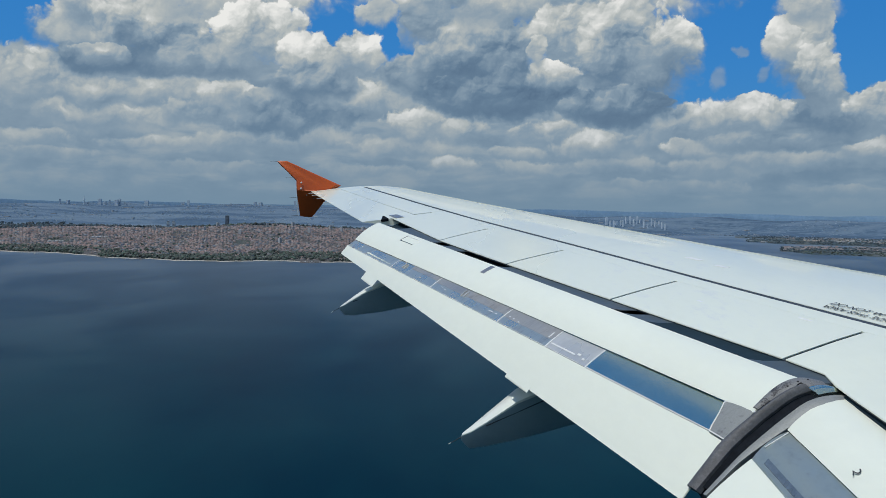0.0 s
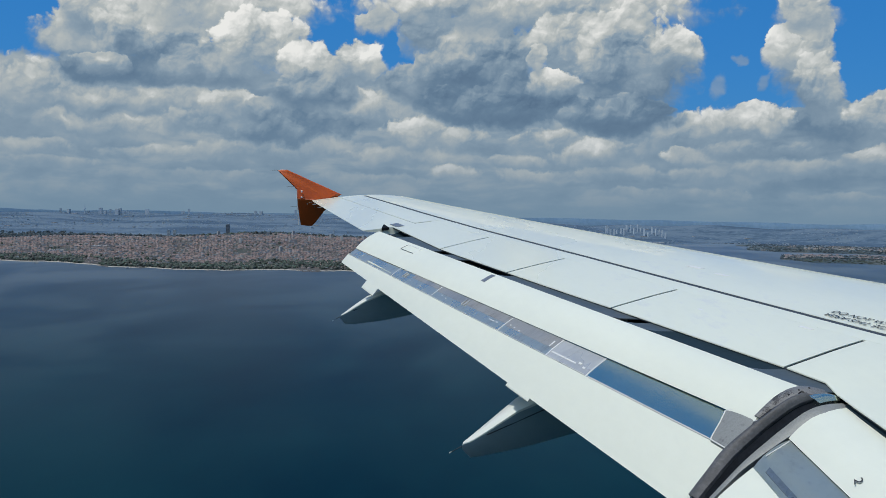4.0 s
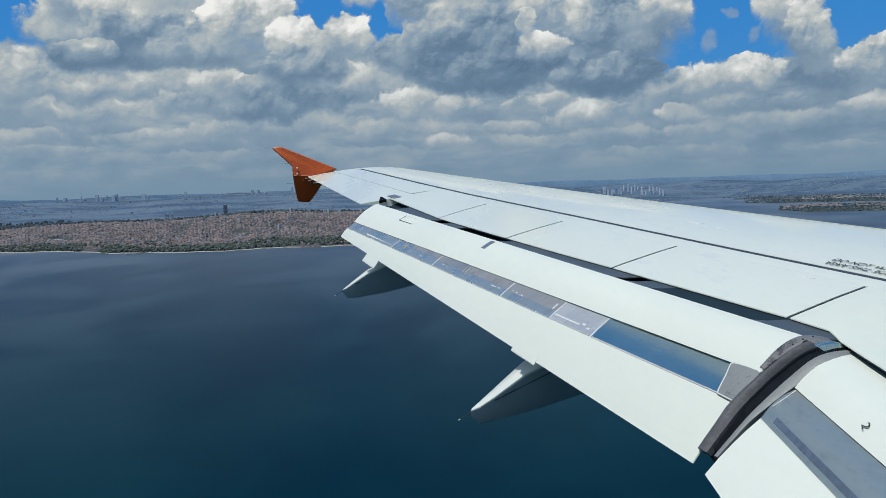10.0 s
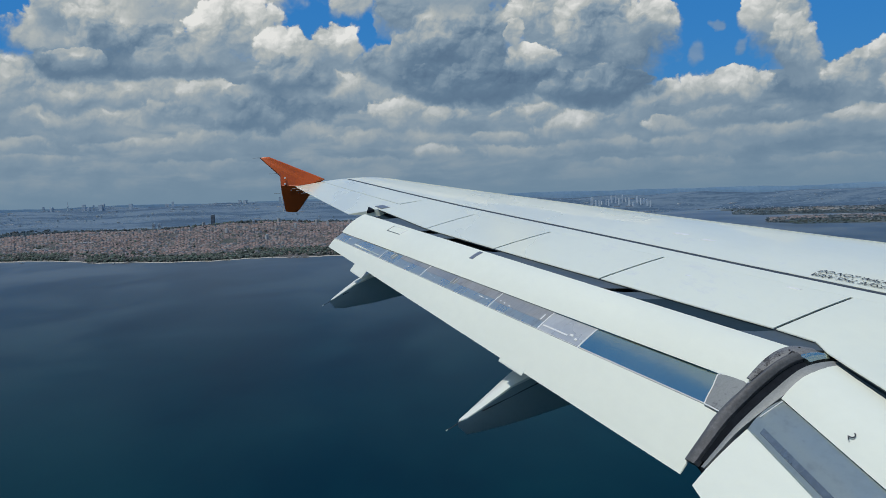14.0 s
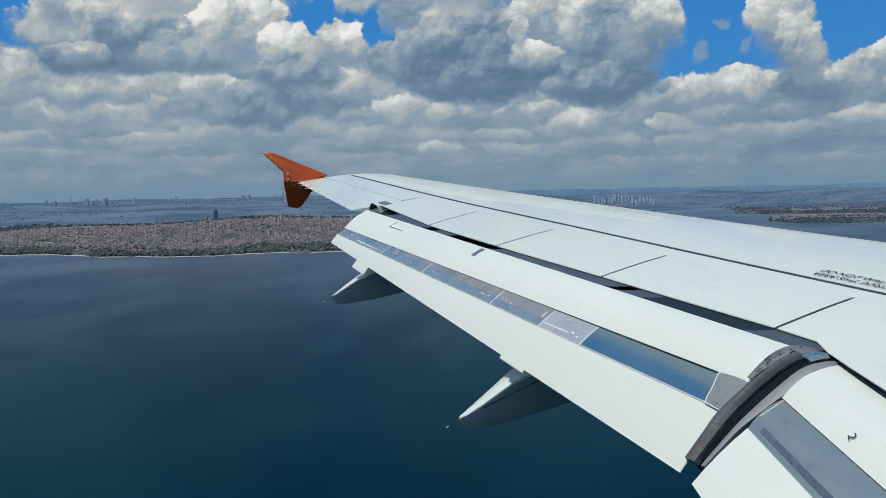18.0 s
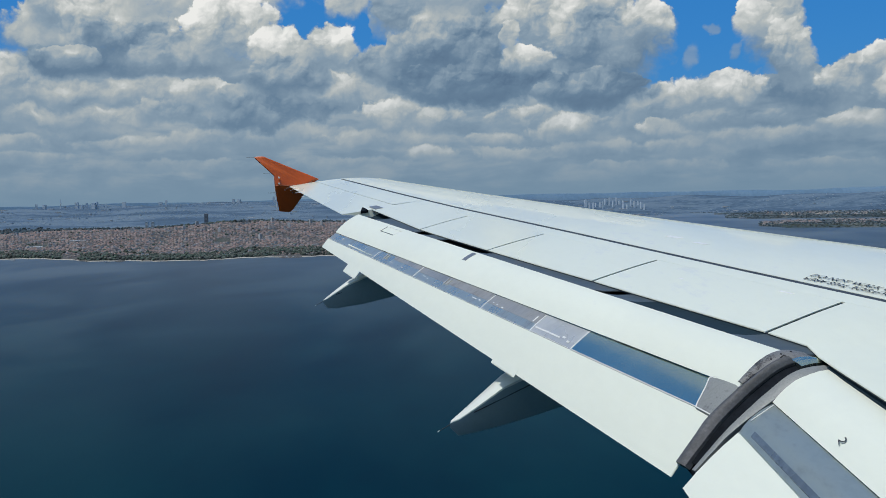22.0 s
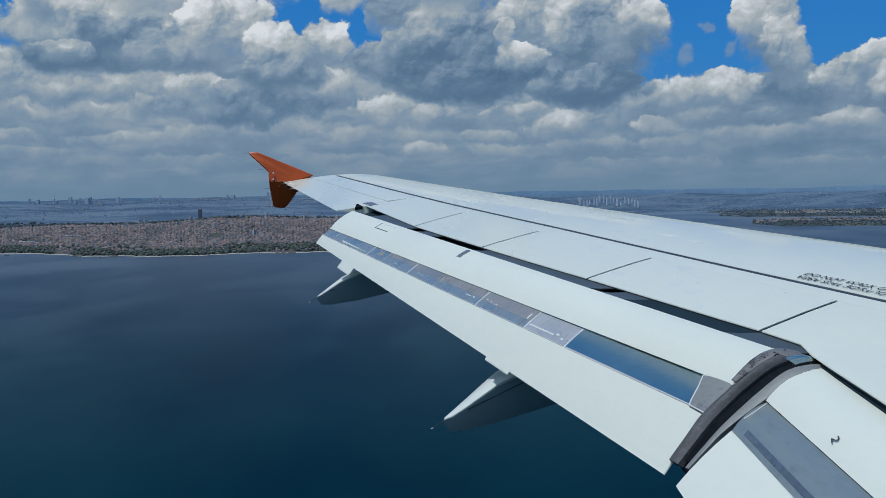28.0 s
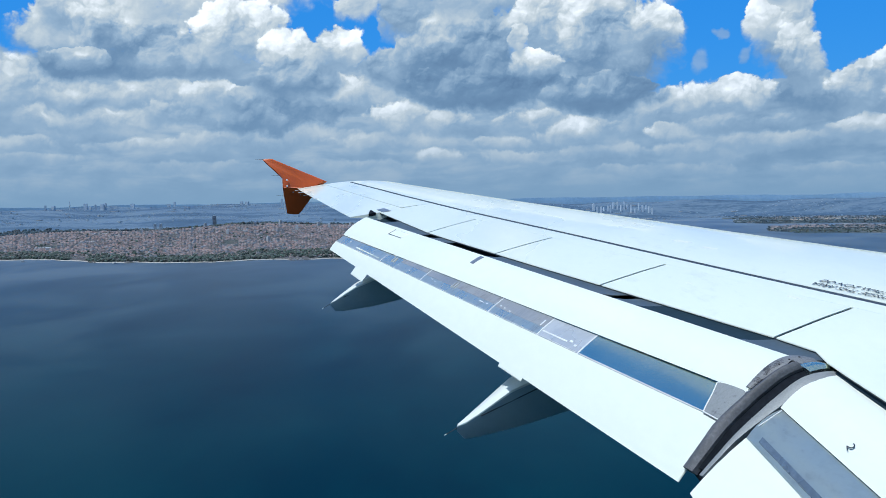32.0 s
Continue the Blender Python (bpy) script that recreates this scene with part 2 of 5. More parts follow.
    for heaps, ragged, edge, melt, gain in ((FAR_ROWS, 1.0, 1.0, 1.6, 0.35), (MIDDLE_ROWS, 1.5, 0.60, 1.6, 0.70), (NEAR_HEAPS, 0.9, 0.26, 1.3, 1.0)):
        kind = heap_group(ragged, edge, melt, gain)
        for heap in heaps:
            g = t.nodes.new("ShaderNodeGroup")
            g.node_tree = kind
            for sock, value in zip(g.inputs, (wa, we, rough, cover, lum, crisp, *heap)):
                n.put(sock, value)
            cover, lum, crisp = g.outputs
    lum = n.m("ADD", lum, n.m("MULTIPLY_ADD", soft, 0.20, n.m("MULTIPLY", relief, n.m("MULTIPLY_ADD", crisp, 0.30, 0.02))))
    a, e, ra, re_ = GAP_IN_CLOUD
    hole = n.m("ADD", n.m("POWER", n.m("MULTIPLY", n.m("SUBTRACT", wa, a), 1 / ra), 2.0), n.m("POWER", n.m("MULTIPLY", n.m("SUBTRACT", we, e), 1 / re_), 2.0))
    cover = n.m("MULTIPLY", cover, n.step(n.m("MULTIPLY_ADD", rough, 0.9, hole), 0.8, 1.4))
    for a, e, ra, re_ in WISPS:
        q = n.m("ADD", n.m("POWER", n.m("MULTIPLY", n.m("SUBTRACT", wa, a), 1 / ra), 2.0), n.m("POWER", n.m("MULTIPLY", n.m("SUBTRACT", we, e), 1 / re_), 2.0))
        veil = n.m("MULTIPLY", n.step(n.m("SUBTRACT", q, rough), 1.5, 0.0), 0.55)
        lum = n.mix_number(n.m("MULTIPLY", veil, n.m("SUBTRACT", 1.0, cover)), lum, 0.70)
        cover = n.m("MAXIMUM", cover, veil)
    ramp = t.nodes.new("ShaderNodeValToRGB")
    t.links.new(lum, ramp.inputs[0])
    cr = ramp.color_ramp
    cr.elements[0].position, cr.elements[0].color = 0.40, (0.175, 0.30, 0.48, 1)
    cr.elements[1].position, cr.elements[1].color = 1.0, (1.68, 1.68, 1.62, 1)
    for pos, c in ((0.52, (0.262, 0.42, 0.61)), (0.65, (0.49, 0.66, 0.82)), (0.80, (0.93, 1.00, 0.99))):
        k = cr.elements.new(pos)
        k.color = (*c, 1)
    clear = t.nodes.new("ShaderNodeMix")
    clear.data_type, clear.blend_type = "RGBA", "MULTIPLY"
    clear.inputs[0].default_value = 1.0
    t.links.new(sky.outputs[0], clear.inputs[6])
    clear.inputs[7].default_value = (0.022, 0.105, 0.195, 1)
    blue = n.mix(0.6, clear.outputs[2], (0.07, 0.42, 1.10))
    col = n.mix(cover, blue, ramp.outputs[0])
    # distance greys everything towards the horizon
    haze = n.m("POWER", 2.718, n.m("MULTIPLY", n.m("MAXIMUM", el, 0.0), -0.34))
    col = n.mix(n.m("MULTIPLY", haze, 0.94), col, (0.33, 0.52, 0.71))
    t.links.new(col, bg.inputs[0])
    bg.inputs[1].default_value = 1.0


build_sky()


# ---------------------------------------------------------------- materials
def material(name, colour, rough=0.5, metal=0.0, grain=0.0, scale=8.0, dirt=None, dirt_at=(0.55, 0.75), bump=0.0, coat=0.0, stretch=(1, 1, 1), island=0.0, rough_var=0.0, ior=1.45, coat_rough=0.12):
    """A surface with a fine grain, larger stains, and wear in the gloss."""
    mt = bpy.data.materials.new(name)
    mt.use_nodes = True
    t = mt.node_tree
    n = Net(t)
    b = t.nodes["Principled BSDF"]
    b.inputs["Roughness"].default_value, b.inputs["Metallic"].default_value = rough, metal
    b.inputs["Coat Weight"].default_value, b.inputs["Coat Roughness"].default_value = coat, coat_rough
    b.inputs["IOR"].default_value = ior
    co = t.nodes.new("ShaderNodeTexCoord")
    mp = t.nodes.new("ShaderNodeMapping")
    mp.inputs["Scale"].default_value = stretch
    t.links.new(co.outputs["Object"], mp.inputs[0])
    v = mp.outputs[0]
    fine = n.noise(v, scale * 6, 6.0, 0.65)
    big = n.noise(v, scale * 0.35, 4.0, 0.6, 0.4)
    lo, hi = [c * (1 - grain) for c in colour], [min(1.0, c * (1 + grain)) for c in colour]
    col = n.mix(n.step(n.m("MULTIPLY_ADD", fine, 0.5, n.m("MULTIPLY", big, 0.5)), 0.35, 0.65), lo, hi)
    if dirt:
        col = n.mix(n.step(n.m("MULTIPLY_ADD", n.m("SUBTRACT", fine, 0.5), 0.5, big), *dirt_at), col, dirt)
    if island:
        geo = t.nodes.new("ShaderNodeNewGeometry")
        hs = t.nodes.new("ShaderNodeHueSaturation")
        t.links.new(col, hs.inputs["Color"])
        t.links.new(n.step(geo.outputs["Random Per Island"], 0.0, 1.0, 1 - island, 1 + island), hs.inputs["Value"])
        t.links.new(n.m("MULTIPLY_ADD", n.m("FRACT", n.m("MULTIPLY", geo.outputs["Random Per Island"], 7.31)), 0.9, 0.35), hs.inputs["Saturation"])
        col = hs.outputs[0]
    t.links.new(col, b.inputs["Base Color"])
    if rough_var:
        t.links.new(n.step(big, 0.3, 0.7, max(0.02, rough - rough_var), rough + rough_var), b.inputs["Roughness"])
    if bump:
        bp = t.nodes.new("ShaderNodeBump")
        bp.inputs["Strength"].default_value, bp.inputs["Distance"].default_value = bump, 0.02
        t.links.new(fine, bp.inputs["Height"])
        t.links.new(bp.outputs[0], b.inputs["Normal"])
    return mt


WHITE = material("white_paint", (0.80, 0.835, 0.71), 0.30, 0, 0.02, 2.0, (0.66, 0.69, 0.69), (0.62, 0.85), 0.0, 0.30, (1, 0.35, 1), rough_var=0.06, coat_rough=0.035)
FLAPWHITE = material("flap_paint", (0.78, 0.82, 0.725), 0.38, 0, 0.02, 2.5, (0.68, 0.70, 0.69), (0.62, 0.85), 0.0, 0.0, (1, 0.35, 1), rough_var=0.06)
# near-black and slate below put the shade of gaps and slots into colour
DARK = material("cavity_shade", (0.012, 0.015, 0.020), 0.8, 0, 0.3, 6.0, ior=1.12)
SLOTSHADE = material("slot_shade", (0.016, 0.033, 0.046), 0.7, 0, 0.15, 5.0, ior=1.2)
SEAM = material("seam_dark", (0.035, 0.045, 0.06), 0.6, 0, 0.2, 6.0)
NOSE = material("flap_nose_grey", (0.070, 0.095, 0.115), 0.5, 0.1, 0.12, 5.0, (0.10, 0.11, 0.12), (0.55, 0.75))
METAL = material("polished_alloy", (0.62, 0.69, 0.58), 0.20, 0.97, 0.04, 3.0, (0.60, 0.68, 0.68), (0.60, 0.9), 0.0, 0, (0.8, 1.2, 1), rough_var=0.04)
GREYED = material("dulled_alloy", (0.66, 0.68, 0.60), 0.30, 0.78, 0.14, 4.0, (0.38, 0.36, 0.33), (0.46, 0.72), 0.0, 0, (0.6, 1.4, 1), rough_var=0.08)
WARM = material("warm_reflection", (0.50, 0.48, 0.44), 0.38, 0.62, 0.14, 4.0, (0.30, 0.28, 0.26), (0.5, 0.8), 0.0, 0, (0.6, 1.6, 1), rough_var=0.08)
INSLOT = material("weathered_alloy", (0.50, 0.55, 0.50), 0.36, 0.70, 0.12, 3.0, (0.32, 0.345, 0.325), (0.42, 0.66), 0.0, 0, (1.0, 0.45, 1), rough_var=0.1)
STAINED = material("stained_alloy", (0.26, 0.30, 0.32), 0.36, 0.60, 0.25, 6.0, (0.42, 0.46, 0.45), (0.50, 0.62), 0.0, 0, (1.0, 0.6, 1), rough_var=0.1)
BRIGHT = material("bright_alloy", (0.66, 0.66, 0.63), 0.36, 0.45, 0.10, 3.0, (0.46, 0.46, 0.46), (0.48, 0.70), 0.0, 0, (0.6, 1.2, 1), rough_var=0.1)
DULL = material("worn_alloy", (0.33, 0.34, 0.36), 0.40, 0.7, 0.18, 8.0, (0.12, 0.12, 0.14), (0.52, 0.70), 0.15)
PITTED = material("pitted_alloy", (0.20, 0.205, 0.21), 0.5, 0.2, 0.30, 16.0, (0.05, 0.05, 0.055), (0.54, 0.66), 0.35)
BANDGREY = material("edge_band_grey", (0.27, 0.285, 0.28), 0.5, 0.2, 0.15, 14.0, (0.15, 0.15, 0.16), (0.54, 0.70), 0.2)
RUBBER = material("rubber_seal", (0.086, 0.091, 0.102), 0.55, 0, 0.3, 10.0, (0.20, 0.20, 0.22), (0.58, 0.75), 0.2)
ORANGE = material("orange_paint", (0.52, 0.088, 0.008), 0.32, 0, 0.06, 3.0, (0.45, 0.08, 0.012), (0.6, 0.85), 0, 0.3)
FAIRING = material("fairing_paint", (0.78, 0.82, 0.755), 0.35, 0, 0.04, 3.0, (0.64, 0.68, 0.66), (0.55, 0.85), 0, 0.2, rough_var=0.06)
SHELL = material("shaded_shell_paint", (0.29, 0.385, 0.42), 0.4, 0, 0.06, 3.0, (0.22, 0.26, 0.27), (0.55, 0.85), 0, 0.1)
INK = material("marking_ink", (0.03, 0.032, 0.036), 0.6, 0, 0.3, 20.0)
SEALANT = material("white_sealant", (0.78, 0.79, 0.78), 0.5, 0, 0.08, 12.0)
LAMP = material("lamp_glass", (0.85, 0.86, 0.84), 0.1, 0, 0.05, 10.0)


# ---------------------------------------------------------------- mesh helpers
def as_mesh(name, verts, faces, mat, smooth=True, sharp=35.0):
    me = bpy.data.meshes.new(name)
    bm = bmesh.new()
    vs = [bm.verts.new(v) for v in verts]
    for f in faces:
        if len(set(f)) > 2:
            try:
                bm.faces.new([vs[i] for i in f])
            except ValueError:
                pass
    bmesh.ops.remove_doubles(bm, verts=bm.verts, dist=1e-5)
    bmesh.ops.recalc_face_normals(bm, faces=bm.faces)
    for f in bm.faces:
        f.smooth = smooth
    if smooth:
        for e in bm.edges:
            e.smooth = len(e.link_faces) == 2 and e.calc_face_angle(0) < radians(sharp)
    bm.to_mesh(me)
    bm.free()
    for m in (mat if isinstance(mat, (list, tuple)) else [mat]):
        me.materials.append(m)
    return me


def part(name, me, parent, label=""):
    ob = new(name, me)
    ob.parent = parent
    return tagged(ob, label) if label else ob


def loft(rings, caps=True):
    """Closed rings of equal length, joined one to the next."""
    k = len(rings[0])
    verts = [tuple(p) for r in rings for p in r]
    faces = [(i * k + j, i * k + (j + 1) % k, (i + 1) * k + (j + 1) % k, (i + 1) * k + j) for i in range(len(rings) - 1) for j in range(k)]
    if caps:
        faces += [tuple(range(k)), tuple(range((len(rings) - 1) * k, len(rings) * k))]
    return verts, faces


def slab(grid, thick, down=Vector((0, 0, -1))):
    """A sheet given as rows of points, with thickness below it."""
    nr, nc = len(grid), len(grid[0])
    top = [Vector(p) for r in grid for p in r]
    verts = top + [p + down * thick for p in top]
    o = nr * nc
    faces = []
    for i in range(nr - 1):
        for j in range(nc - 1):
            a, b, c, d = i * nc + j, i * nc + j + 1, (i + 1) * nc + j + 1, (i + 1) * nc + j
            faces += [(a, b, c, d), (a + o, d + o, c + o, b + o)]
    rim = [(0, j) for j in range(nc)] + [(i, nc - 1) for i in range(1, nr)] + [(nr - 1, j) for j in range(nc - 2, -1, -1)] + [(i, 0) for i in range(nr - 2, 0, -1)]
    idx = [i * nc + j for i, j in rim]
    for a, b in zip(idx, idx[1:] + idx[:1]):
        faces.append((a, b, b + o, a + o))
    return verts, faces


def rod(a, b, r0, r1, k=6):
    a, b = Vector(a), Vector(b)
    q = (b - a).to_track_quat("Z", "Y").to_matrix()
    ring = lambda c, r: [c + q @ Vector((math.cos(2 * math.pi * i / k) * r, math.sin(2 * math.pi * i / k) * r, 0)) for i in range(k)]
    return loft([ring(a, r0), ring(b, r1)])


def written(name, text, size, m, mat, parent, depth=0.0004):
    cu = bpy.data.curves.new(name, "FONT")
    cu.body, cu.size, cu.extrude = text, size, depth
    ob = bpy.data.objects.new(name, cu)
    scene.collection.objects.link(ob)
    bpy.context.view_layer.update()
    me = bpy.data.meshes.new_from_object(ob.evaluated_get(bpy.context.evaluated_depsgraph_get()))
    bpy.data.objects.remove(ob)
    me.materials.clear()
    me.materials.append(mat)
    o = new(name, me)
    o.parent = parent
    o.matrix_basis = m
    return o


def lerp(a, b, u):
    return Vector(a).lerp(Vector(b), u)


# ---------------------------------------------------------------- the wing
AIRFOIL_C = (0, .01, .03, .06, .1, .16, .24, .32, .4, .5, .6, .7, .8, .9, 1.0)
AIRFOIL_Z = (0, .0175, .030, .041, .050, .058, .0635, .0655, .065, .061, .053, .042, .029, .0145, .002)


def x_front(y):
    return -0.5206 * (y - 1.98)


def chord(y):
    return x_front(y) + 6.1 + (0.303 * (y - 6.37) if y > 6.37 else 0.0)


def z_chord(y):
    return (y - 1.98) * 0.08925 + 0.2 * ((y - 1.98) / 15) ** 2


def S(y, c, lift=0.0):
    """A point of the wing's upper skin: span place y in metres, chord fraction c."""
    k = chord(y)
    return Vector((x_front(y) - c * k, y, z_chord(y) + k * float(np.interp(c, AIRFOIL_C, AIRFOIL_Z)) + 0.0329 * (0.4 - c) * k + lift))


def U(y, c, lift=0.0):
    """A point of the lower skin."""
    k = chord(y)
    return Vector((x_front(y) - c * k, y, z_chord(y) - k * 0.75 * float(np.interp(c, AIRFOIL_C, AIRFOIL_Z)) + 0.0329 * (0.4 - c) * k + lift))


def c_seam(y):
    return float(np.interp(y, (2, 7.1, 8.3, 10.5, 12.8, 14.5, 16.93), (.600, .589, .583, .567, .561, .54, .488)))


def c_rear(y):
    """Where the fixed upper skin ends above the flap."""
    if y < 6.45:
        return (x_front(y) + 5.46) / chord(y)
    return float(np.interp(y, (6.45, 6.89, 8.56, 10.16, 11.67, 13.4), (.8095, .807, .820, .841, .862, .846)))


def span(a, b, step=0.35):
    k = max(1, math.ceil(abs(b - a) / step))
    return [a + (b - a) * i / k for i in range(k + 1)]


wing = new("aircraft")
wing.matrix_world = AIR
tagged(wing, "white airliner with orange wingtip fence and lowered wing flaps", "aircraft")


def skin_panel(name, ys, front, rear, thick, mat, label="", lift=0.0, n=10):
    """front, rear: functions of y giving chord fractions; the panel lies proud of the box under it."""
    grid = [[S(y, front(y) + (rear(y) - front(y)) * j / n, lift) for j in range(n + 1)] for y in ys]
    return part(name, as_mesh(name, *slab(grid, thick), mat), wing, label)


# the dark box under the skins
rings = []
for y in span(2.0, 16.9, 0.5):
    end = 0.70 if y > 13.5 else 0.64
    cs = [end - end * i / 14 for i in range(14)]
    rings.append([S(y, c, -0.035 - 0.02 * min(1, c * 8)) for c in cs] + [S(y, 0.004, -0.02)] + [U(y, c, 0.02) for c in cs[::-1]])
part("wing_box", as_mesh("wing_box", *loft(rings), SEAM), wing, "dark inner structure under the skins")
part("lower_skin", as_mesh("lower_skin", *slab([[U(y, .06 + (c_rear(y) * 0.86 - .06) * j / 10) for j in range(11)] for y in span(2.0, 16.9)], 0.012), WHITE), wing)

GAP = lambda y: 0.024 / chord(y)
skin_panel("front_skin", span(2.0, 16.97), lambda y: 0.128, lambda y: c_seam(y) - GAP(y), 0.02, WHITE, "glossy white upper skin", n=16)
skin_panel("rear_skin_strip", span(2.0, 13.56), lambda y: c_seam(y) + GAP(y), lambda y: 0.6318, 0.02, WHITE, n=3)
skin_panel("outer_rear_skin", span(13.57, 16.95), lambda y: c_seam(y) + GAP(y), lambda y: 0.7215, 0.02, WHITE, n=4)

skin_panel("seam_strip", span(2.0, 16.93), lambda y: c_seam(y) - GAP(y) * 1.2, lambda y: c_seam(y) + GAP(y) * 1.2, 0.01, SEAM, "dark sealed panel gap", lift=-0.003, n=2)
skin_panel("spoiler_bay", span(2.1, 13.5), lambda y: 0.620, lambda y: c_rear(y) - 0.002, 0.01, SEAM, lift=-0.008, n=8)
skin_panel("aileron_gap", span(13.5, 16.88), lambda y: 0.715, lambda y: 0.735, 0.01, SEAM, lift=-0.005, n=2)

# leading-edge slats, wrapped round the nose
for a, b in ((2.3, 6.55), (6.58, 9.4), (9.43, 12.2), (12.23, 14.7), (14.73, 16.9)):
    rings = []
    for y in span(a, b):
        cs = (.124, .10, .07, .045, .025, .012, .004, .0)
        rings.append([S(y, c, 0.006) for c in cs] + [U(y, c, -0.004) for c in (.006, .02, .05)] + [U(y, .05, 0.012), S(y, .012, -0.02), S(y, .05, -0.012), S(y, .124, -0.006)])
    part("slat", as_mesh("slat", *loft(rings), WHITE), wing)

# spoiler panels: ends slant with the sweep
ENDS = [(13.55, 13.465), (12.0, 11.672), (10.46, 10.162), (8.862, 8.56), (7.195, 6.892)]
for (o0, o1), (i0, i1) in zip(ENDS, ENDS[1:] + [(2.1, 2.1)]):
    grid = []
    us = span(0, 1, 0.12) if i0 > 3 else [0, .03, .06, .0975, .14, .2, .35, .5, .7, .85, 1]
    for u in us:
        row = []
        for j in range(9):
            v = j / 8
            eps = 0.012
            ya, yb = o0 - eps + (i0 + eps - o0 + eps) * u, o1 - eps + (i1 + eps - o1 + eps) * u
            y = ya + (yb - ya) * v
            c = 0.6322 + (c_rear(yb) - 0.6322) * v
            row.append(S(y, c, 0.0015 * math.sin(v * 3.14)))
        grid.append(row)
    part("spoiler", as_mesh("spoiler", *slab(grid, 0.006), WHITE), wing)

# aileron and tip cap
rings = []
for y in span(13.47, 16.86):
    cs = [0.727 + (0.998 - 0.727) * i / 6 for i in range(7)]
    rings.append([S(y, c) for c in cs] + [U(y, c, 0.004) for c in cs[::-1]])
part("aileron", as_mesh("aileron", *loft(rings), WHITE), wing, "white aileron, level with the wing")
rings = []
for y in (16.885, 16.95, 17.0, 17.03):
    cs = [0.03 + (0.99 - 0.03) * i / 14 for i in range(15)]
    f = 1 - 0.12 * ((y - 16.885) / 0.145) ** 2
    rings.append([S(y, c, -0.004 * (1 - f) * 8) for c in cs] + [U(y, c, 0.004) for c in cs[::-1]])
part("tip_cap", as_mesh("tip_cap", *loft(rings), WHITE), wing)


# ---- wingtip fence: outline in the x-z plane, thin at its edges
def plate(name, outline, y, thick, mat, parent, label="", lean=0.0):
    c = Vector((sum(p[0] for p in outline) / len(outline), 0, sum(p[1] for p in outline) / len(outline)))
    rings = []
    for dy, k in ((-thick, 0.90), (-thick * 0.25, 1.0), (thick * 0.25, 1.0), (thick, 0.90)):
        rings.append([Vector((c.x + (px - c.x) * k, y + dy + lean * abs(pz - 1.55), c.z + (pz - c.z) * k)) for px, pz in outline])
    return part(name, as_mesh(name, *loft(rings), mat, True, 25), parent, label)


FENCE_Y = 17.06
fence = plate("wingtip_fence", [(-8.87, 1.625), (-9.05, 1.700), (-9.30, 1.800), (-9.52, 1.890), (-9.715, 1.968), (-9.795, 1.968), (-9.862, 1.957), (-9.80, 1.895), (-9.68, 1.79), (-9.548, 1.668), (-9.54, 1.52), (-9.30, 1.50), (-9.0, 1.54)],
              FENCE_Y, 0.022, ORANGE, wing, "orange upper fence blade", 0.18)
low_fence = plate("lower_fence", [(-9.545, 1.548), (-9.515, 1.30), (-9.492, 1.139), (-9.40, 1.128), (-9.322, 1.130), (-9.27, 1.18), (-9.21, 1.26), (-9.125, 1.368), (-8.98, 1.50), (-8.9, 1.578), (-9.0, 1.578), (-9.30, 1.548)],
                  FENCE_Y, 0.022, ORANGE, wing, "orange lower fence blade in shade", 0.42)
part("edge_strip", as_mesh("edge_strip", *rod((-9.553, FENCE_Y - 0.01, 1.66), (-9.497, FENCE_Y - 0.01, 1.14), 0.006, 0.006), SEALANT), low_fence, "pale trailing edge strip")
for z in (1.645, 1.555):
    part("tip_lamp", as_mesh("tip_lamp", *rod((-9.47, FENCE_Y - 0.02, z), (-9.47, FENCE_Y - 0.05, z), 0.017, 0.010, 8), LAMP), fence, "small white tail lamp")
for x, z in ((-9.38, 1.46), (-9.27, 1.42)):
    part("rivet_plate", as_mesh("rivet_plate", *rod((x, FENCE_Y - 0.02, z), (x, FENCE_Y - 0.03, z), 0.010, 0.008, 8), DULL), low_fence)
for x, z in ((-9.85, 1.955), (-9.60, 1.715), (-9.53, 1.42), (-9.495, 1.15)):
    part("static_wick", as_mesh("static_wick", *rod((x + 0.02, FENCE_Y, z), (x - 0.11, FENCE_Y, z - 0.006), 0.004, 0.002), RUBBER), fence)
for y in (16.75, 16.45, 16.05, 15.55):
    a = S(y, 0.99)
    part("static_wick", as_mesh("static_wick", *rod(a + Vector((0.05, 0, 0.008)), a + Vector((-0.09, 0.0, -0.008)), 0.005, 0.003), SEALANT if y < 16.5 else DULL), wing)


# ---------------------------------------------------------------- flaps
def ruled(outer, inner, us):
    return [[lerp(o, i, u) for o, i in zip(outer, inner)] for u in us]


def bowed(a, b, bulge, n=7):
    """Points from a to b along a curve that bows upward."""
    a, b = Vector(a), Vector(b)
    up = Vector((0, 0, 1)) - (b - a).normalized() * (b - a).normalized().z
    return [a.lerp(b, i / n) + up * (bulge * 4 * (i / n) * (1 - i / n)) for i in range(n + 1)]


def flap_solid(name, outer, inner, thick, mat, parent, label="", us=None):
    """A flap element from two end profiles, with its own underside: thick in front, thin at the rear edge."""
    us = us or span(0, 1, 0.08)
    k = len(outer)
    rings = []
    for row in ruled(outer, inner, us):
        under = []
        for j, p in enumerate(row):
            d = (row[min(j + 1, k - 1)] - row[max(j - 1, 0)]).normalized()
            nrm = d.cross(Vector((0.3, 1, 0.1)).normalized()).normalized()
            nrm = -nrm if nrm.z > 0 else nrm
            w = (1 - j / (k - 1)) ** 0.8
            under.append(p + nrm * (0.004 + thick * w))
        rings.append(row + under[::-1])
    return part(name, as_mesh(name, *loft(rings), mat), parent, label)


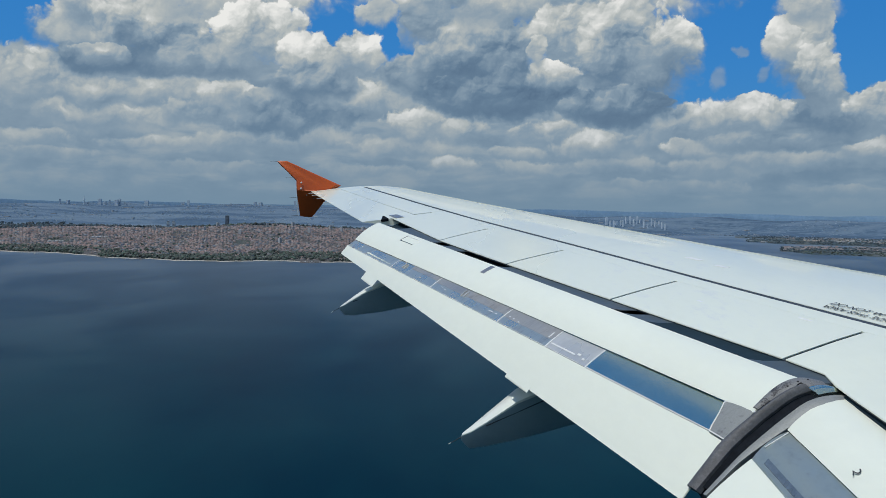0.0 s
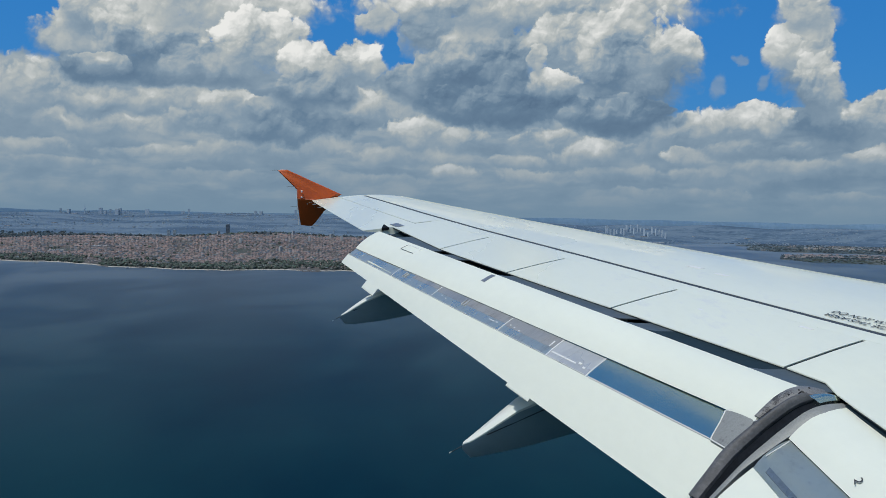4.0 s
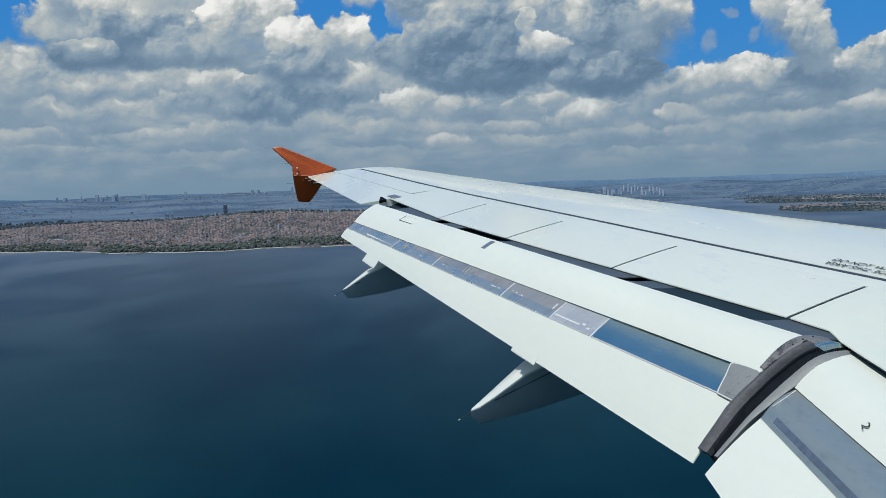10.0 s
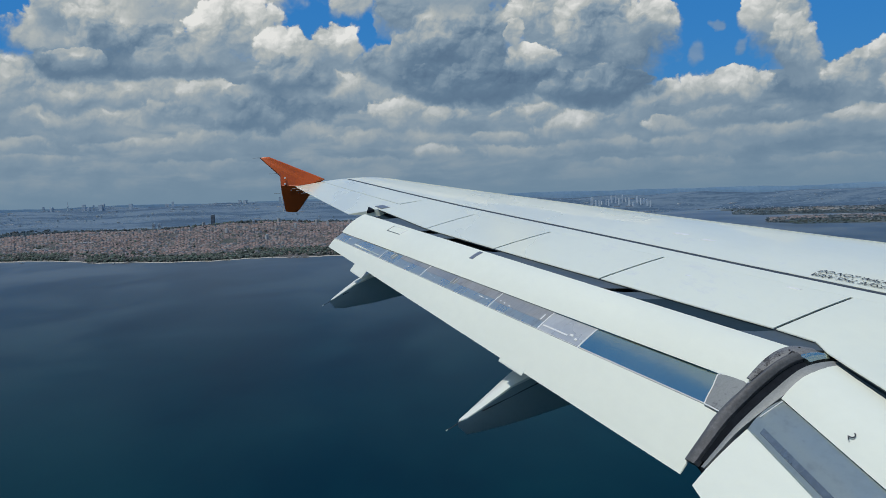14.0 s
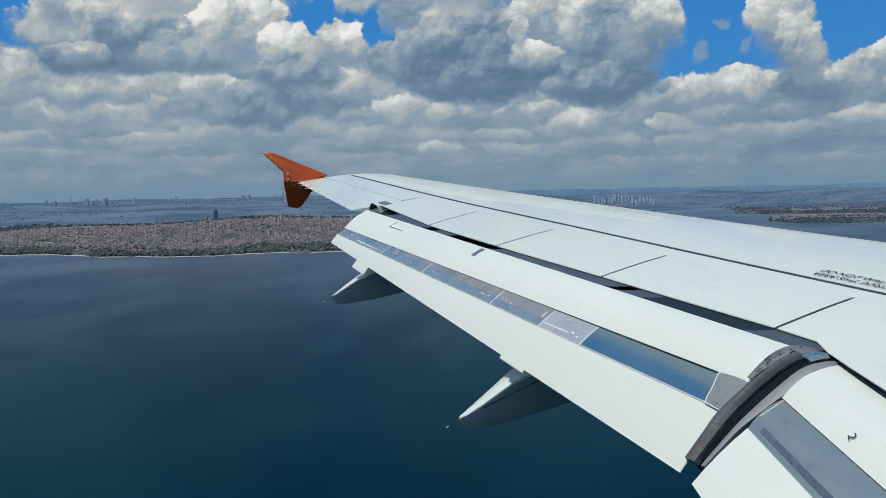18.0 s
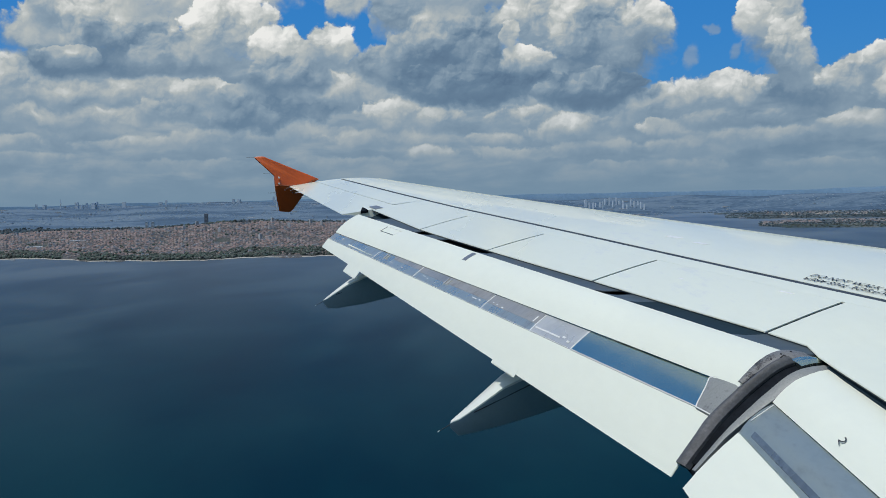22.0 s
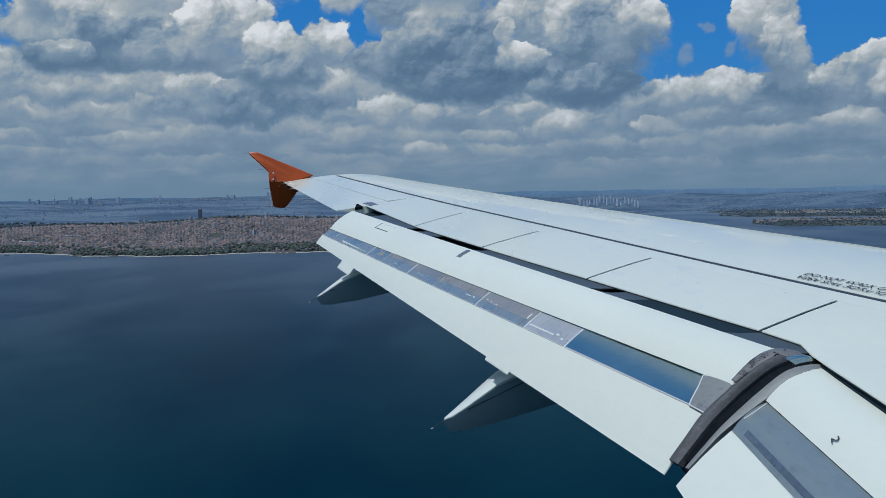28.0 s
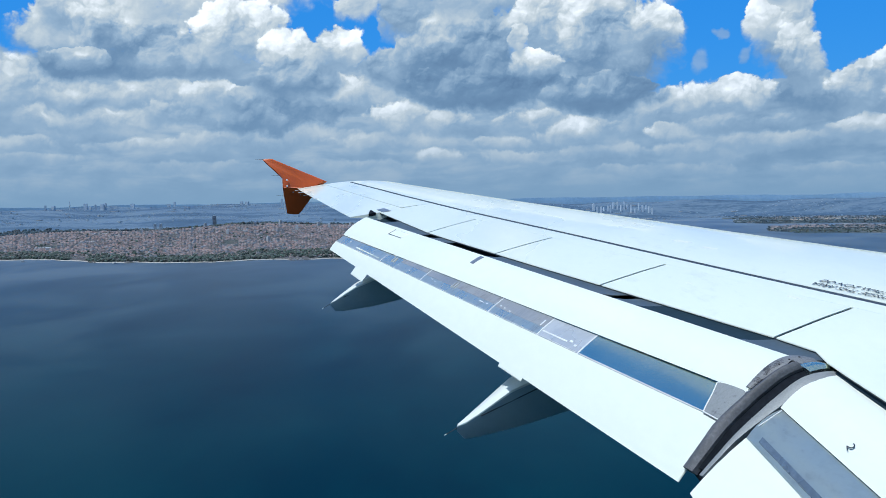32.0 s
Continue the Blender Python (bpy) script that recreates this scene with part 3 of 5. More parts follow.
# end profiles of the outboard flap: A under the spoilers, B rear edge of the main element, C, D aft element
OA0, OA, OB, OC, OD = (-7.93, 13.31, 1.095), (-8.046, 13.28, 1.104), (-8.301, 13.204, 0.902), (-8.382, 13.179, 0.832), (-8.452, 13.158, 0.738)
IA0, IA, IB, IC, ID = (-5.43, 6.56, 0.440), (-5.577, 6.518, 0.463), (-5.835, 6.44, 0.308), (-5.969, 6.40, 0.183), (-6.178, 6.337, -0.092)
NA0, NA, NB, NC, ND = (-5.38, 6.35, 0.40), (-5.453, 6.331, 0.412), (-5.737, 6.246, 0.272), (-5.909, 6.194, 0.146), (-6.18, 6.113, -0.083)
INB = Vector((0.06, -3.9, -0.52))


def span_of(y):
    """Share of the outboard flap's span at a place y of its front edge."""
    return (13.28 - y) / (13.28 - 6.518)


out_main = flap_solid("outboard_flap", bowed(OA, OB, 0.026), bowed(IA, IB, 0.034), 0.09, FLAPWHITE, wing, "white main flap element, lowered")
# black and slate stretches of the nose are painted as the slot's shade
for a, b, mt in ((13.28, 12.75, DARK), (12.75, 11.67, NOSE), (11.67, 11.4, DARK), (11.4, 11.05, NOSE), (11.05, 10.1, DARK), (10.1, 8.3, NOSE), (8.3, 8.15, DARK), (8.15, 7.9, NOSE), (7.9, 6.95, SLOTSHADE), (6.95, 6.52, NOSE)):
    u0, u1 = span_of(a), span_of(b)
    rows = ruled([lerp(OA0, OA, v) + Vector((0, 0, -0.004 if mt != DARK else -0.02)) for v in (0, .35, .7, 1.0)], [lerp(IA0, IA, v) + Vector((0, 0, -0.004 if mt != DARK else -0.02)) for v in (0, .35, .7, 1.0)], span(u0, u1, 0.05))
    part("flap_nose", as_mesh("flap_nose", *slab(rows, 0.03), mt), out_main, "grey flap nose" if mt != DARK else "black strip for the shade in a track opening")
    if mt != DARK:
        rows = []
        for y in span(min(a, 13.4), b, 0.3):
            f0, f1 = S(y - 0.05, c_rear(y - 0.05), -0.013), lerp(OA, IA, span_of(y)) + Vector((0, 0, -0.004))
            rows.append([f0 + (f0 - f1) * 0.3, f0, f0.lerp(f1, 0.5) + Vector((0, 0, -0.006)), f1])
        part("shroud_plate", as_mesh("shroud_plate", *slab(rows, 0.006), mt), out_main, "blue-grey shroud plate in the slot")

# added sheet behind the spoilers closes the slot from below, coloured as its shade
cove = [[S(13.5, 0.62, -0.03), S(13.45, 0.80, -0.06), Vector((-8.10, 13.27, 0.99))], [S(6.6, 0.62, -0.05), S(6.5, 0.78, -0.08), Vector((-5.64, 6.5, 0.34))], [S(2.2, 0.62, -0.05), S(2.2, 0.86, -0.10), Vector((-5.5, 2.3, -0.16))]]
part("flap_cove", as_mesh("flap_cove", *slab(cove, 0.02), SLOTSHADE), wing, "added dark sheet for the shaded cove between wing and flap")

# polished slot between main and aft elements, in panels
DROP = Vector((0.004, 0, -0.007))
strip_o = bowed(Vector(OB) + DROP, Vector(OC) + DROP * 0.2, 0.002, 5)
strip_i = bowed(Vector(IB) + DROP * 1.6, Vector(IC) + DROP * 0.3, 0.004, 5)


def on_strip(u, v, lift=0.014):
    return lerp(lerp(strip_o[0], strip_i[0], u), lerp(strip_o[-1], strip_i[-1], u), v) + Vector((0, 0, lift))


CUTS = [(0.0, 0.235, GREYED, "dulled grey slot panel"), (0.235, 0.402, GREYED, "blue-grey slot panel"), (0.402, 0.612, GREYED, "dulled grey slot panel"), (0.612, 0.725, GREYED, "dulled grey slot panel"), (0.725, 0.803, BRIGHT, "bright slot access panel"), (0.803, 0.990, METAL, "polished slot panel")]
aft = flap_solid("aft_flap", bowed(OC, OD, 0.005, 4), bowed(IC, ID, 0.010, 4), 0.012, FLAPWHITE, wing, "white aft flap element, lowered")
for a, b, mt, lab in CUTS:
    rows = ruled(strip_o, strip_i, span(a + 0.0012, b - 0.0012, 0.04))
    part("slot_panel", as_mesh("slot_panel", *slab(rows, 0.02), mt), aft, lab)
# brownish overlay strips paint a warm reflection on the panels' upper part
for a, b, v in ((0.300, 0.400, 0.34), (0.4035, 0.6105, 0.48), (0.6135, 0.7235, 0.58)):
    rows = [[on_strip(u, v * j / 3, 0.004) for j in range(4)] for u in span(a, b, 0.04)]
    part("slot_reflection", as_mesh("slot_reflection", *slab(rows, 0.004), WARM), aft, "brownish strip painted as a reflection in the upper slot")
for u in (0.235, 0.402, 0.612, 0.725, 0.803):
    rows = ruled([p + Vector((0, 0, 0.002)) for p in strip_o], [p + Vector((0, 0, 0.002)) for p in strip_i], (u - 0.0009, u + 0.0009))
    part("sealant_line", as_mesh("sealant_line", *slab(rows, 0.006), SEALANT), aft, "white sealant line")
for u0, u1, v, w in ((0.806, 0.982, 0.985, 0.0035), (0.612, 0.80, 0.985, 0.002), (0.0, 0.61, 0.985, 0.0015)):
    path = [lerp(lerp(strip_o[0], strip_i[0], u), lerp(strip_o[-1], strip_i[-1], u), v) + Vector((0, 0, 0.005)) for u in span(u0, u1, 0.02)]
    part("sealant_line", as_mesh("sealant_line", *loft([[p + Vector((0.7 * w * a, 0, w * b)) for a, b in ((1, 0), (0, 1), (-1, 0), (0, -1))] for p in path]), SEALANT), aft, "white sealant line")
for u, v, du, dv in ((0.30, 0.62, 0.008, 0.02), (0.345, 0.66, 0.006, 0.03), (0.425, 0.60, 0.007, 0.02), (0.44, 0.66, 0.004, 0.03), (0.575, 0.62, 0.012, 0.03), (0.593, 0.60, 0.004, 0.05), (0.622, 0.42, 0.003, 0.05), (0.632, 0.45, 0.003, 0.05), (0.645, 0.50, 0.004, 0.04), (0.715, 0.25, 0.002, 0.30), (0.778, 0.62, 0.005, 0.07), (0.789, 0.72, 0.004, 0.07), (0.06, 0.3, 0.002, 0.2)):
    cell = [[lerp(lerp(strip_o[0], strip_i[0], uu), lerp(strip_o[-1], strip_i[-1], uu), vv) + Vector((0, 0, 0.006)) for vv in (v, v + dv)] for uu in (u, u + du)]
    part("sealant_chip", as_mesh("sealant_chip", *slab(cell, 0.003), SEALANT), aft)
rows = ruled([lerp(strip_o[0], strip_o[-1], v) + Vector((0, 0, 0.004)) for v in (0.70, 0.75)], [lerp(strip_i[0], strip_i[-1], v) + Vector((0, 0, 0.006)) for v in (0.70, 0.75)], (0.728, 0.775))
part("sealant_line", as_mesh("sealant_line", *slab(rows, 0.006), SEALANT), aft)
rows = ruled([lerp(strip_o[0], strip_o[-1], v) + Vector((0, 0, 0.008)) for v in (0.70, 0.82)], [lerp(strip_i[0], strip_i[-1], v) + Vector((0, 0, 0.008)) for v in (0.62, 0.70)], (0.105, 0.225))
part("slot_lip", as_mesh("slot_lip", *slab([rows[0], [rows[1][1], rows[1][1] + Vector((0.004, 0, 0))]], 0.006), FLAPWHITE), aft)
for u in (0.274, 0.494):
    for du in (-0.004, 0.004):
        rows = ruled([lerp(strip_o[0], strip_o[-1], v) + Vector((0, 0, 0.010)) for v in (0.15, 0.6)], [lerp(strip_i[0], strip_i[-1], v) + Vector((0, 0, 0.012)) for v in (0.15, 0.6)], (u + du - 0.0012, u + du + 0.0012))
        part("slot_bracket", as_mesh("slot_bracket", *slab(rows, 0.02), BRIGHT), aft, "small bright bracket")

# rear-edge tabs over the track fairings
for u0, u1, reach in ((0.165, 0.228, 0.085), (0.70, 0.752, 0.02)):
    a, b = lerp(OD, ID, u0), lerp(OD, ID, u1)
    d = (Vector(ID) - Vector(IC)).normalized()
    part("rear_tab", as_mesh("rear_tab", *slab([[a - d * 0.03 + Vector((0, 0, 0.004)), a + d * reach], [b - d * 0.03 + Vector((0, 0, 0.004)), b + d * reach]], 0.006), FLAPWHITE), aft)

# dash mark, inspection frame and worn patch on the main element
MAIN_O, MAIN_I = bowed(OA, OB, 0.026), bowed(IA, IB, 0.034)


def on_main(u, v, lift=0.003):
    row = [lerp(o, i, u) for o, i in zip(MAIN_O, MAIN_I)]
    f = v * (len(row) - 1)
    j = min(int(f), len(row) - 2)
    return row[j].lerp(row[j + 1], f - j) + Vector((0, 0, lift))


rows = [[on_main(u + 0.0105 * (v - 0.1), v) for v in (0.07, 0.16, 0.25, 0.34, 0.43)] for u in (0.472, 0.4825)]
part("wear_strip", as_mesh("wear_strip", *slab(rows, 0.003), DULL), out_main, "dark grey wear strip")
for (ua, va), (ub, vb) in (((0.168, 0.13), (0.226, 0.13)), ((0.226, 0.13), (0.223, 0.40)), ((0.223, 0.40), (0.168, 0.40)), ((0.168, 0.40), (0.168, 0.13))):
    part("panel_outline", as_mesh("panel_outline", *rod(on_main(ua, va, 0.002), on_main(ub, vb, 0.002), 0.004, 0.004, 4), SEALANT if va != 0.40 else NOSE), out_main)

# outboard end: small grey cover plate on the fixed skin
grid = [[S(13.68 - 0.27 * u, 0.795 + 0.04 * v, 0.006) for v in (0, .5, 1)] for u in (0, .33, .66, 1)]
part("cover_plate", as_mesh("cover_plate", *slab(grid, 0.004), DULL), wing, "grey cover plate")
# black slab laid on the skin, painted shade of the flap-end gap
grid = [[S(13.72 - 0.26 * u, 0.858 + 0.008 * u + (0.008 + 0.030 * u) * v, 0.003) for v in (0, .5, 1)] for u in (0, .5, 1)]
part("flap_end_gap_shade", as_mesh("flap_end_gap_shade", *slab(grid, 0.03), DARK), wing)

# inboard flap
in_b = lambda p: Vector(p) + INB
in_main = flap_solid("inboard_flap", bowed(NA, NB, 0.036), [in_b(p) for p in bowed(NA, NB, 0.04)], 0.10, FLAPWHITE, wing, "white inboard flap element")
part("flap_nose", as_mesh("flap_nose", *slab(ruled([Vector(NA0), lerp(NA0, NA, .5), Vector(NA)], [in_b(NA0), in_b(lerp(NA0, NA, .5)), in_b(NA)], span(0, 1, .2)), 0.03), NOSE), in_main)
rows = []
for u in span(0, 1, 0.1):
    f1 = Vector(NA) + INB * u + Vector((0, 0, -0.004))
    f0 = S(f1.y, c_rear(f1.y), -0.013)
    rows.append([f0 + Vector((0.03, 0, 0)), f0.lerp(f1, 0.5) + Vector((0, 0, -0.004)), f1])
# plate coloured dark in place of the shade inside the inboard slot
part("shroud_plate", as_mesh("shroud_plate", *slab(rows, 0.006), SLOTSHADE), in_main, "shroud plate in the slot, coloured as shade")
in_aft = flap_solid("inboard_aft_flap", bowed(NC, ND, 0.012, 4), [in_b(p) for p in bowed(NC, ND, 0.012, 4)], 0.03, FLAPWHITE, wing)
so = bowed(Vector(NB) + DROP, Vector(NC) + DROP * 0.3, 0.022, 6)
rows = ruled(so, [in_b(p) for p in so], span(0, 1, 0.05))
part("slot_panel", as_mesh("slot_panel", *slab(rows, 0.02), INSLOT), in_aft, "dull polished slot panel, stained")
part("sealant_line", as_mesh("sealant_line", *rod(lerp(so[0], so[1], .3) + Vector((0, -0.03, .004)), so[4] + Vector((0, -0.03, .004)), 0.003, 0.003, 5), SEALANT), in_aft)
for v0, v1, mt, lab in ((4.5, 5.25, STAINED, "dark stained stripe"), (5.72, 5.9, INSLOT, "pale worn rim")):
    a, b = so[int(v0)].lerp(so[int(v0) + 1], v0 % 1), so[int(v1)].lerp(so[int(v1) + 1], v1 % 1)
    rows = [[a + INB * u + Vector((0, 0, 0.004)), b + INB * u + Vector((0, 0, 0.004))] for u in span(0.012 if mt == INSLOT else 0.03, 1, 0.05)]
    part("slot_stripe", as_mesh("slot_stripe", *slab(rows, 0.004), mt), in_aft, lab)


# ---- curved seals along the joint between the two flaps
def band(name, line, half, high, mat, parent, label="", side=Vector((0, 1, 0)), k=6, skirt=0.015):
    """A rounded band along a line of points."""
    rings = []
    for i, p in enumerate(line):
        d = (line[min(i + 1, len(line) - 1)] - line[max(i - 1, 0)]).normalized()
        s = (side - d * side.dot(d)).normalized()
        nrm = s.cross(d)
        nrm = -nrm if nrm.z < 0 else nrm
        rings.append([p + s * (half * math.cos(math.pi * j / k)) + nrm * (high * math.sin(math.pi * j / k)) for j in range(k + 1)] + [p - s * half - nrm * skirt, p + s * half - nrm * skirt])
    return part(name, as_mesh(name, *loft(rings), mat), parent, label)


def through_points(pts, n=24):
    out = []
    P = [Vector(p) for p in pts]
    P = [P[0] * 2 - P[1]] + P + [P[-1] * 2 - P[-2]]
    for i in range(1, len(P) - 2):
        for j in range(n // (len(P) - 3) + 1):
            t = j / (n // (len(P) - 3) + 1)
            a, b, c, d = P[i - 1:i + 3]
            out.append(0.5 * (2 * b + (c - a) * t + (2 * a - 5 * b + 4 * c - d) * t * t + (3 * b - a - 3 * c + d) * t ** 3))
    return out + [P[-2]]


edge_out = through_points([IA0, IA, bowed(IA, IB, 0.034)[3], IB, IC, lerp(IC, ID, 0.42), lerp(IC, ID, 0.80)], 36)
edge_in = through_points([NA0, NA, bowed(NA, NB, 0.036)[3], NB, NC, lerp(NC, ND, 0.45), lerp(NC, ND, 0.72)], 36)


def ribbon(name, i0, i1, across, high, mat, label=""):
    """A rounded strip between the ends of the two flaps; across(i) gives its two edges as shares of the joint's width."""
    rings = []
    for i in range(i0, i1):
        a, b = edge_out[i], edge_in[i]
        d = (edge_out[min(i + 1, len(edge_out) - 1)] - edge_out[i - 1 if i else 0]).normalized()
        up = (b - a).cross(d).normalized()
        up = -up if up.z < 0 else up
        f0, f1 = across(i)
        ring = [a.lerp(b, f0 + (f1 - f0) * j / 6) + up * (high * math.sin(math.pi * (0.08 + 0.84 * j / 6))) for j in range(7)]
        rings.append(ring + [ring[-1] - up * 0.03, ring[0] - up * 0.03])
    return part(name, as_mesh(name, *loft(rings), mat), out_main, label)


blend = lambda i, x, y: x + (y - x) * min(1, max(0, (i - 7) / 14))
late = lambda i: min(1, max(0, (i - 20) / 10))
ribbon("seal_plate", 1, 21, lambda i: (-0.10, blend(i, 0.36, 0.02)), 0.010, PITTED, "pitted grey metal edge plate")
ribbon("seal_end", 3, 12, lambda i: (0.34, 0.72), 0.016, METAL, "polished end of the joint seal")
ribbon("joint_seal", 11, len(edge_out), lambda i: (blend(i, 0.34, 0.10) - 0.13 * late(i), blend(i, 0.60, 0.38)), 0.034, RUBBER, "dark grey rubber joint seal")
# black strip painted as the shadow between seal and edge band
ribbon("seal_gap_shade", 6, len(edge_out) - 2, lambda i: (blend(i, 0.58, 0.36), blend(i, 0.86, 0.70)), -0.018, DARK, "black strip for the shaded gap beside the seal")
ribbon("edge_band", 1, len(edge_out), lambda i: (blend(i, 0.84, 0.68), blend(i, 1.12, 0.98) - 0.14 * late(i)), 0.004, BANDGREY, "pale grey metal edge band")
for i in (12, 22):
    a, b = edge_out[i], edge_in[i]
    lo, hi = blend(i, 0.34, 0.10) - 0.13 * late(i), blend(i, 0.60, 0.38)
    arc = [a.lerp(b, lo + (hi - lo) * j / 6) + Vector((0, 0, 0.037 * math.sin(math.pi * (0.08 + 0.84 * j / 6)))) for j in range(7)]
    part("seal_join", as_mesh("seal_join", *loft([[p + Vector((0.004 * x, 0, 0.004 * z)) for x, z in ((1, 0), (0, 1), (-1, 0), (0, -1))] for p in arc]), BRIGHT if i == 22 else INK), out_main, "pale joint ring" if i == 22 else "")
for i in (7, 10, 13):
    part("seal_bolt", as_mesh("seal_bolt", *rod(edge_out[i].lerp(edge_in[i], 0.12), edge_out[i].lerp(edge_in[i], 0.12) + Vector((0, 0, 0.014)), 0.006, 0.005, 6), INK), out_main)
outline = [(0.983, 1.04), (0.9805, 0.88), (0.9755, 0.45), (0.970, 0.08), (0.974, -0.03), (0.996, -0.12), (1.003, 0.05), (1.008, 0.6), (1.008, 1.08)]
ring = [on_strip(u, v) for u, v in outline]
part("joint_cover", as_mesh("joint_cover", *loft([[p + Vector((0, 0, -0.015)) for p in ring], ring, [on_strip(0.990, 0.5, 0.019).lerp(p + Vector((0, 0, 0.003)), 0.86) for p in ring]]), BANDGREY), aft, "grey metal joint cover plate with cut corners")
for a, b in zip(ring, ring[1:] + ring[:1]):
    part("sealant_line", as_mesh("sealant_line", *rod(a, b, 0.004, 0.004, 5), SEALANT), aft)
# black sheet added below the joint, standing for the shade in the gap
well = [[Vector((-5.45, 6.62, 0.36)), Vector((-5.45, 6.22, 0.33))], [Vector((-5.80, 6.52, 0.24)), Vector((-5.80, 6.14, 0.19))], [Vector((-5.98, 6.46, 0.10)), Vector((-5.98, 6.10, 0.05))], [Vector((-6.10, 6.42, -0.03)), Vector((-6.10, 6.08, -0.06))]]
part("joint_shade_sheet", as_mesh("joint_shade_sheet", *slab(well, 0.02), DARK), wing)


# ---- flap track fairings: canoe bodies with a flat top
def fairing(y, stations, label):
    rings = []
    for x, zb, zt, w in stations:
        ring = []
        for yy, zz in ((-1.12, 0.86), (-0.75, 0.96), (0.7, 1.0), (1.08, 0.9), (0.86, 0.62), (0.60, 0.36), (0.32, 0.12), (0.1, 0.0), (-0.1, 0.0), (-0.32, 0.12), (-0.60, 0.36), (-0.90, 0.62)):
            ring.append(Vector((x, y + yy * w * 1.25, zb + (zt - zb) * zz)))
        rings.append(ring)
    ob = part("flap_track_fairing", as_mesh("flap_track_fairing", *loft(rings), FAIRING, True, 30), wing, label)
    # lower shell is coloured darker to paint the shade under the fairing
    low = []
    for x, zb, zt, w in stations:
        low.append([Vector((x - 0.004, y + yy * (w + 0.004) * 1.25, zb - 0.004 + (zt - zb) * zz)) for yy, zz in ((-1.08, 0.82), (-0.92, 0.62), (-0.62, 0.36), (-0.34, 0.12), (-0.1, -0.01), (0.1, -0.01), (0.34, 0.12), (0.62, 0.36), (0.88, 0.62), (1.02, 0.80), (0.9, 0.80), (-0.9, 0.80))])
    part("lower_shell", as_mesh("lower_shell", *loft(low), SHELL, True, 30), ob, "lower shell of the fairing, underside shade in its colour")
    x0, b0, t0, w0 = stations[2]
    x1, b1, t1, w1 = stations[5]
    part("fairing_seam", as_mesh("fairing_seam", *rod((x0, y - w0 * 1.36, b0 + (t0 - b0) * 0.74), (x1, y - w1 * 1.36, b1 + (t1 - b1) * 0.74), 0.005, 0.005, 5), INK), ob)
    x0, b0, t0, w0 = stations[0]
    tip = Vector((x0, y, (b0 + t0) / 2))
    part("static_wick", as_mesh("static_wick", *rod(tip, tip + Vector((-0.075, 0, -0.045)), 0.003, 0.002), INK), ob)
    part("wick_end", as_mesh("wick_end", *rod(tip + Vector((-0.075, 0, -0.045)), tip + Vector((-0.09, 0, -0.054)), 0.003, 0.003), FAIRING), ob, "pale wick end")
    return ob


fairing(12.1, [(-8.335, .205, .232, .008), (-8.29, .150, .268, .028), (-8.20, .148, .340, .052), (-8.08, .170, .430, .075), (-7.90, .200, .52, .095), (-7.64, .265, .62, .11), (-7.2, .36, .70, .12), (-6.6, .47, .72, .11), (-6.0, .60, .72, .06)], "white flap track fairing under the outer flap")
fairing(8.5, [(-7.135, -.320, -.278, .010), (-7.08, -.372, -.235, .034), (-6.98, -.352, -.150, .062), (-6.78, -.300, .025, .098), (-6.60, -.245, .12, .115), (-6.42, -.185, .19, .125), (-5.9, -.05, .28, .13), (-5.2, .10, .34, .12), (-4.6, .22, .36, .07)], "white flap track fairing under the inner part of the flap")

# ---- the fuselage that the wing grows from, open at one cabin window
rows = []
for i in range(133):
    x = -17.0 + 0.17 * i
    rad = 1.98 * min(1.0, 0.12 + 0.45 * math.sqrt(max(0.0, min(x + 17.0, 5.44 - x))))
    rows.append([Vector((x, rad * math.cos(radians(5 * j)), 0.95 + 1.04 * rad * math.sin(radians(5 * j)))) for j in range(72)])
vs = [v for r in rows for v in r]
fs = []
for i in range(len(rows) - 1):
    for j in range(72):
        q = (i * 72 + j, i * 72 + (j + 1) % 72, (i + 1) * 72 + (j + 1) % 72, (i + 1) * 72 + j)
        m = sum((vs[k] for k in q), Vector()) / 4
        if m.y > 1 and abs(m.x + 7.3) < 0.30 and abs(m.z - 1.13) < 0.24:
            continue
        fs.append(q)
shell = part("fuselage_shell", as_mesh("fuselage_shell", vs, fs, WHITE), wing, "plain white fuselage with one window opening")
thick = shell.modifiers.new("thickness", "SOLIDIFY")
thick.thickness, thick.offset = 0.05, -1.0

# ---- markings
def mark_frame(p, right, up):
    right, up = right.normalized(), (up - right * up.dot(right.normalized())).normalized()
    m = Matrix((right, up, right.cross(up))).transposed().to_4x4()
    m.translation = p
    return m


TXT = "DO NOT WALK OUTSIDE THIS AREA"
along = (S(6.5, 0.552) - S(7.86, 0.552)).normalized()
ahead = S(7.2, 0.50) - S(7.2, 0.552)
written("warning_text", TXT, 0.076, mark_frame(S(7.85, 0.544, 0.006), along, ahead), INK, wing)
written("warning_text", TXT, 0.076, mark_frame(S(7.90, 0.553, 0.006) + along * 1.345, -along, -ahead), INK, wing)
prof = bowed(NA, NB, 0.036)
p = prof[5].lerp(prof[6], 0.72) + INB * 0.158
written("flap_numeral", "2", 0.062, mark_frame(p + Vector((-0.003, 0, 0.008)), INB, prof[5] - prof[6]) @ Matrix.Diagonal((1.5, 0.78, 1, 1)), INK, wing)
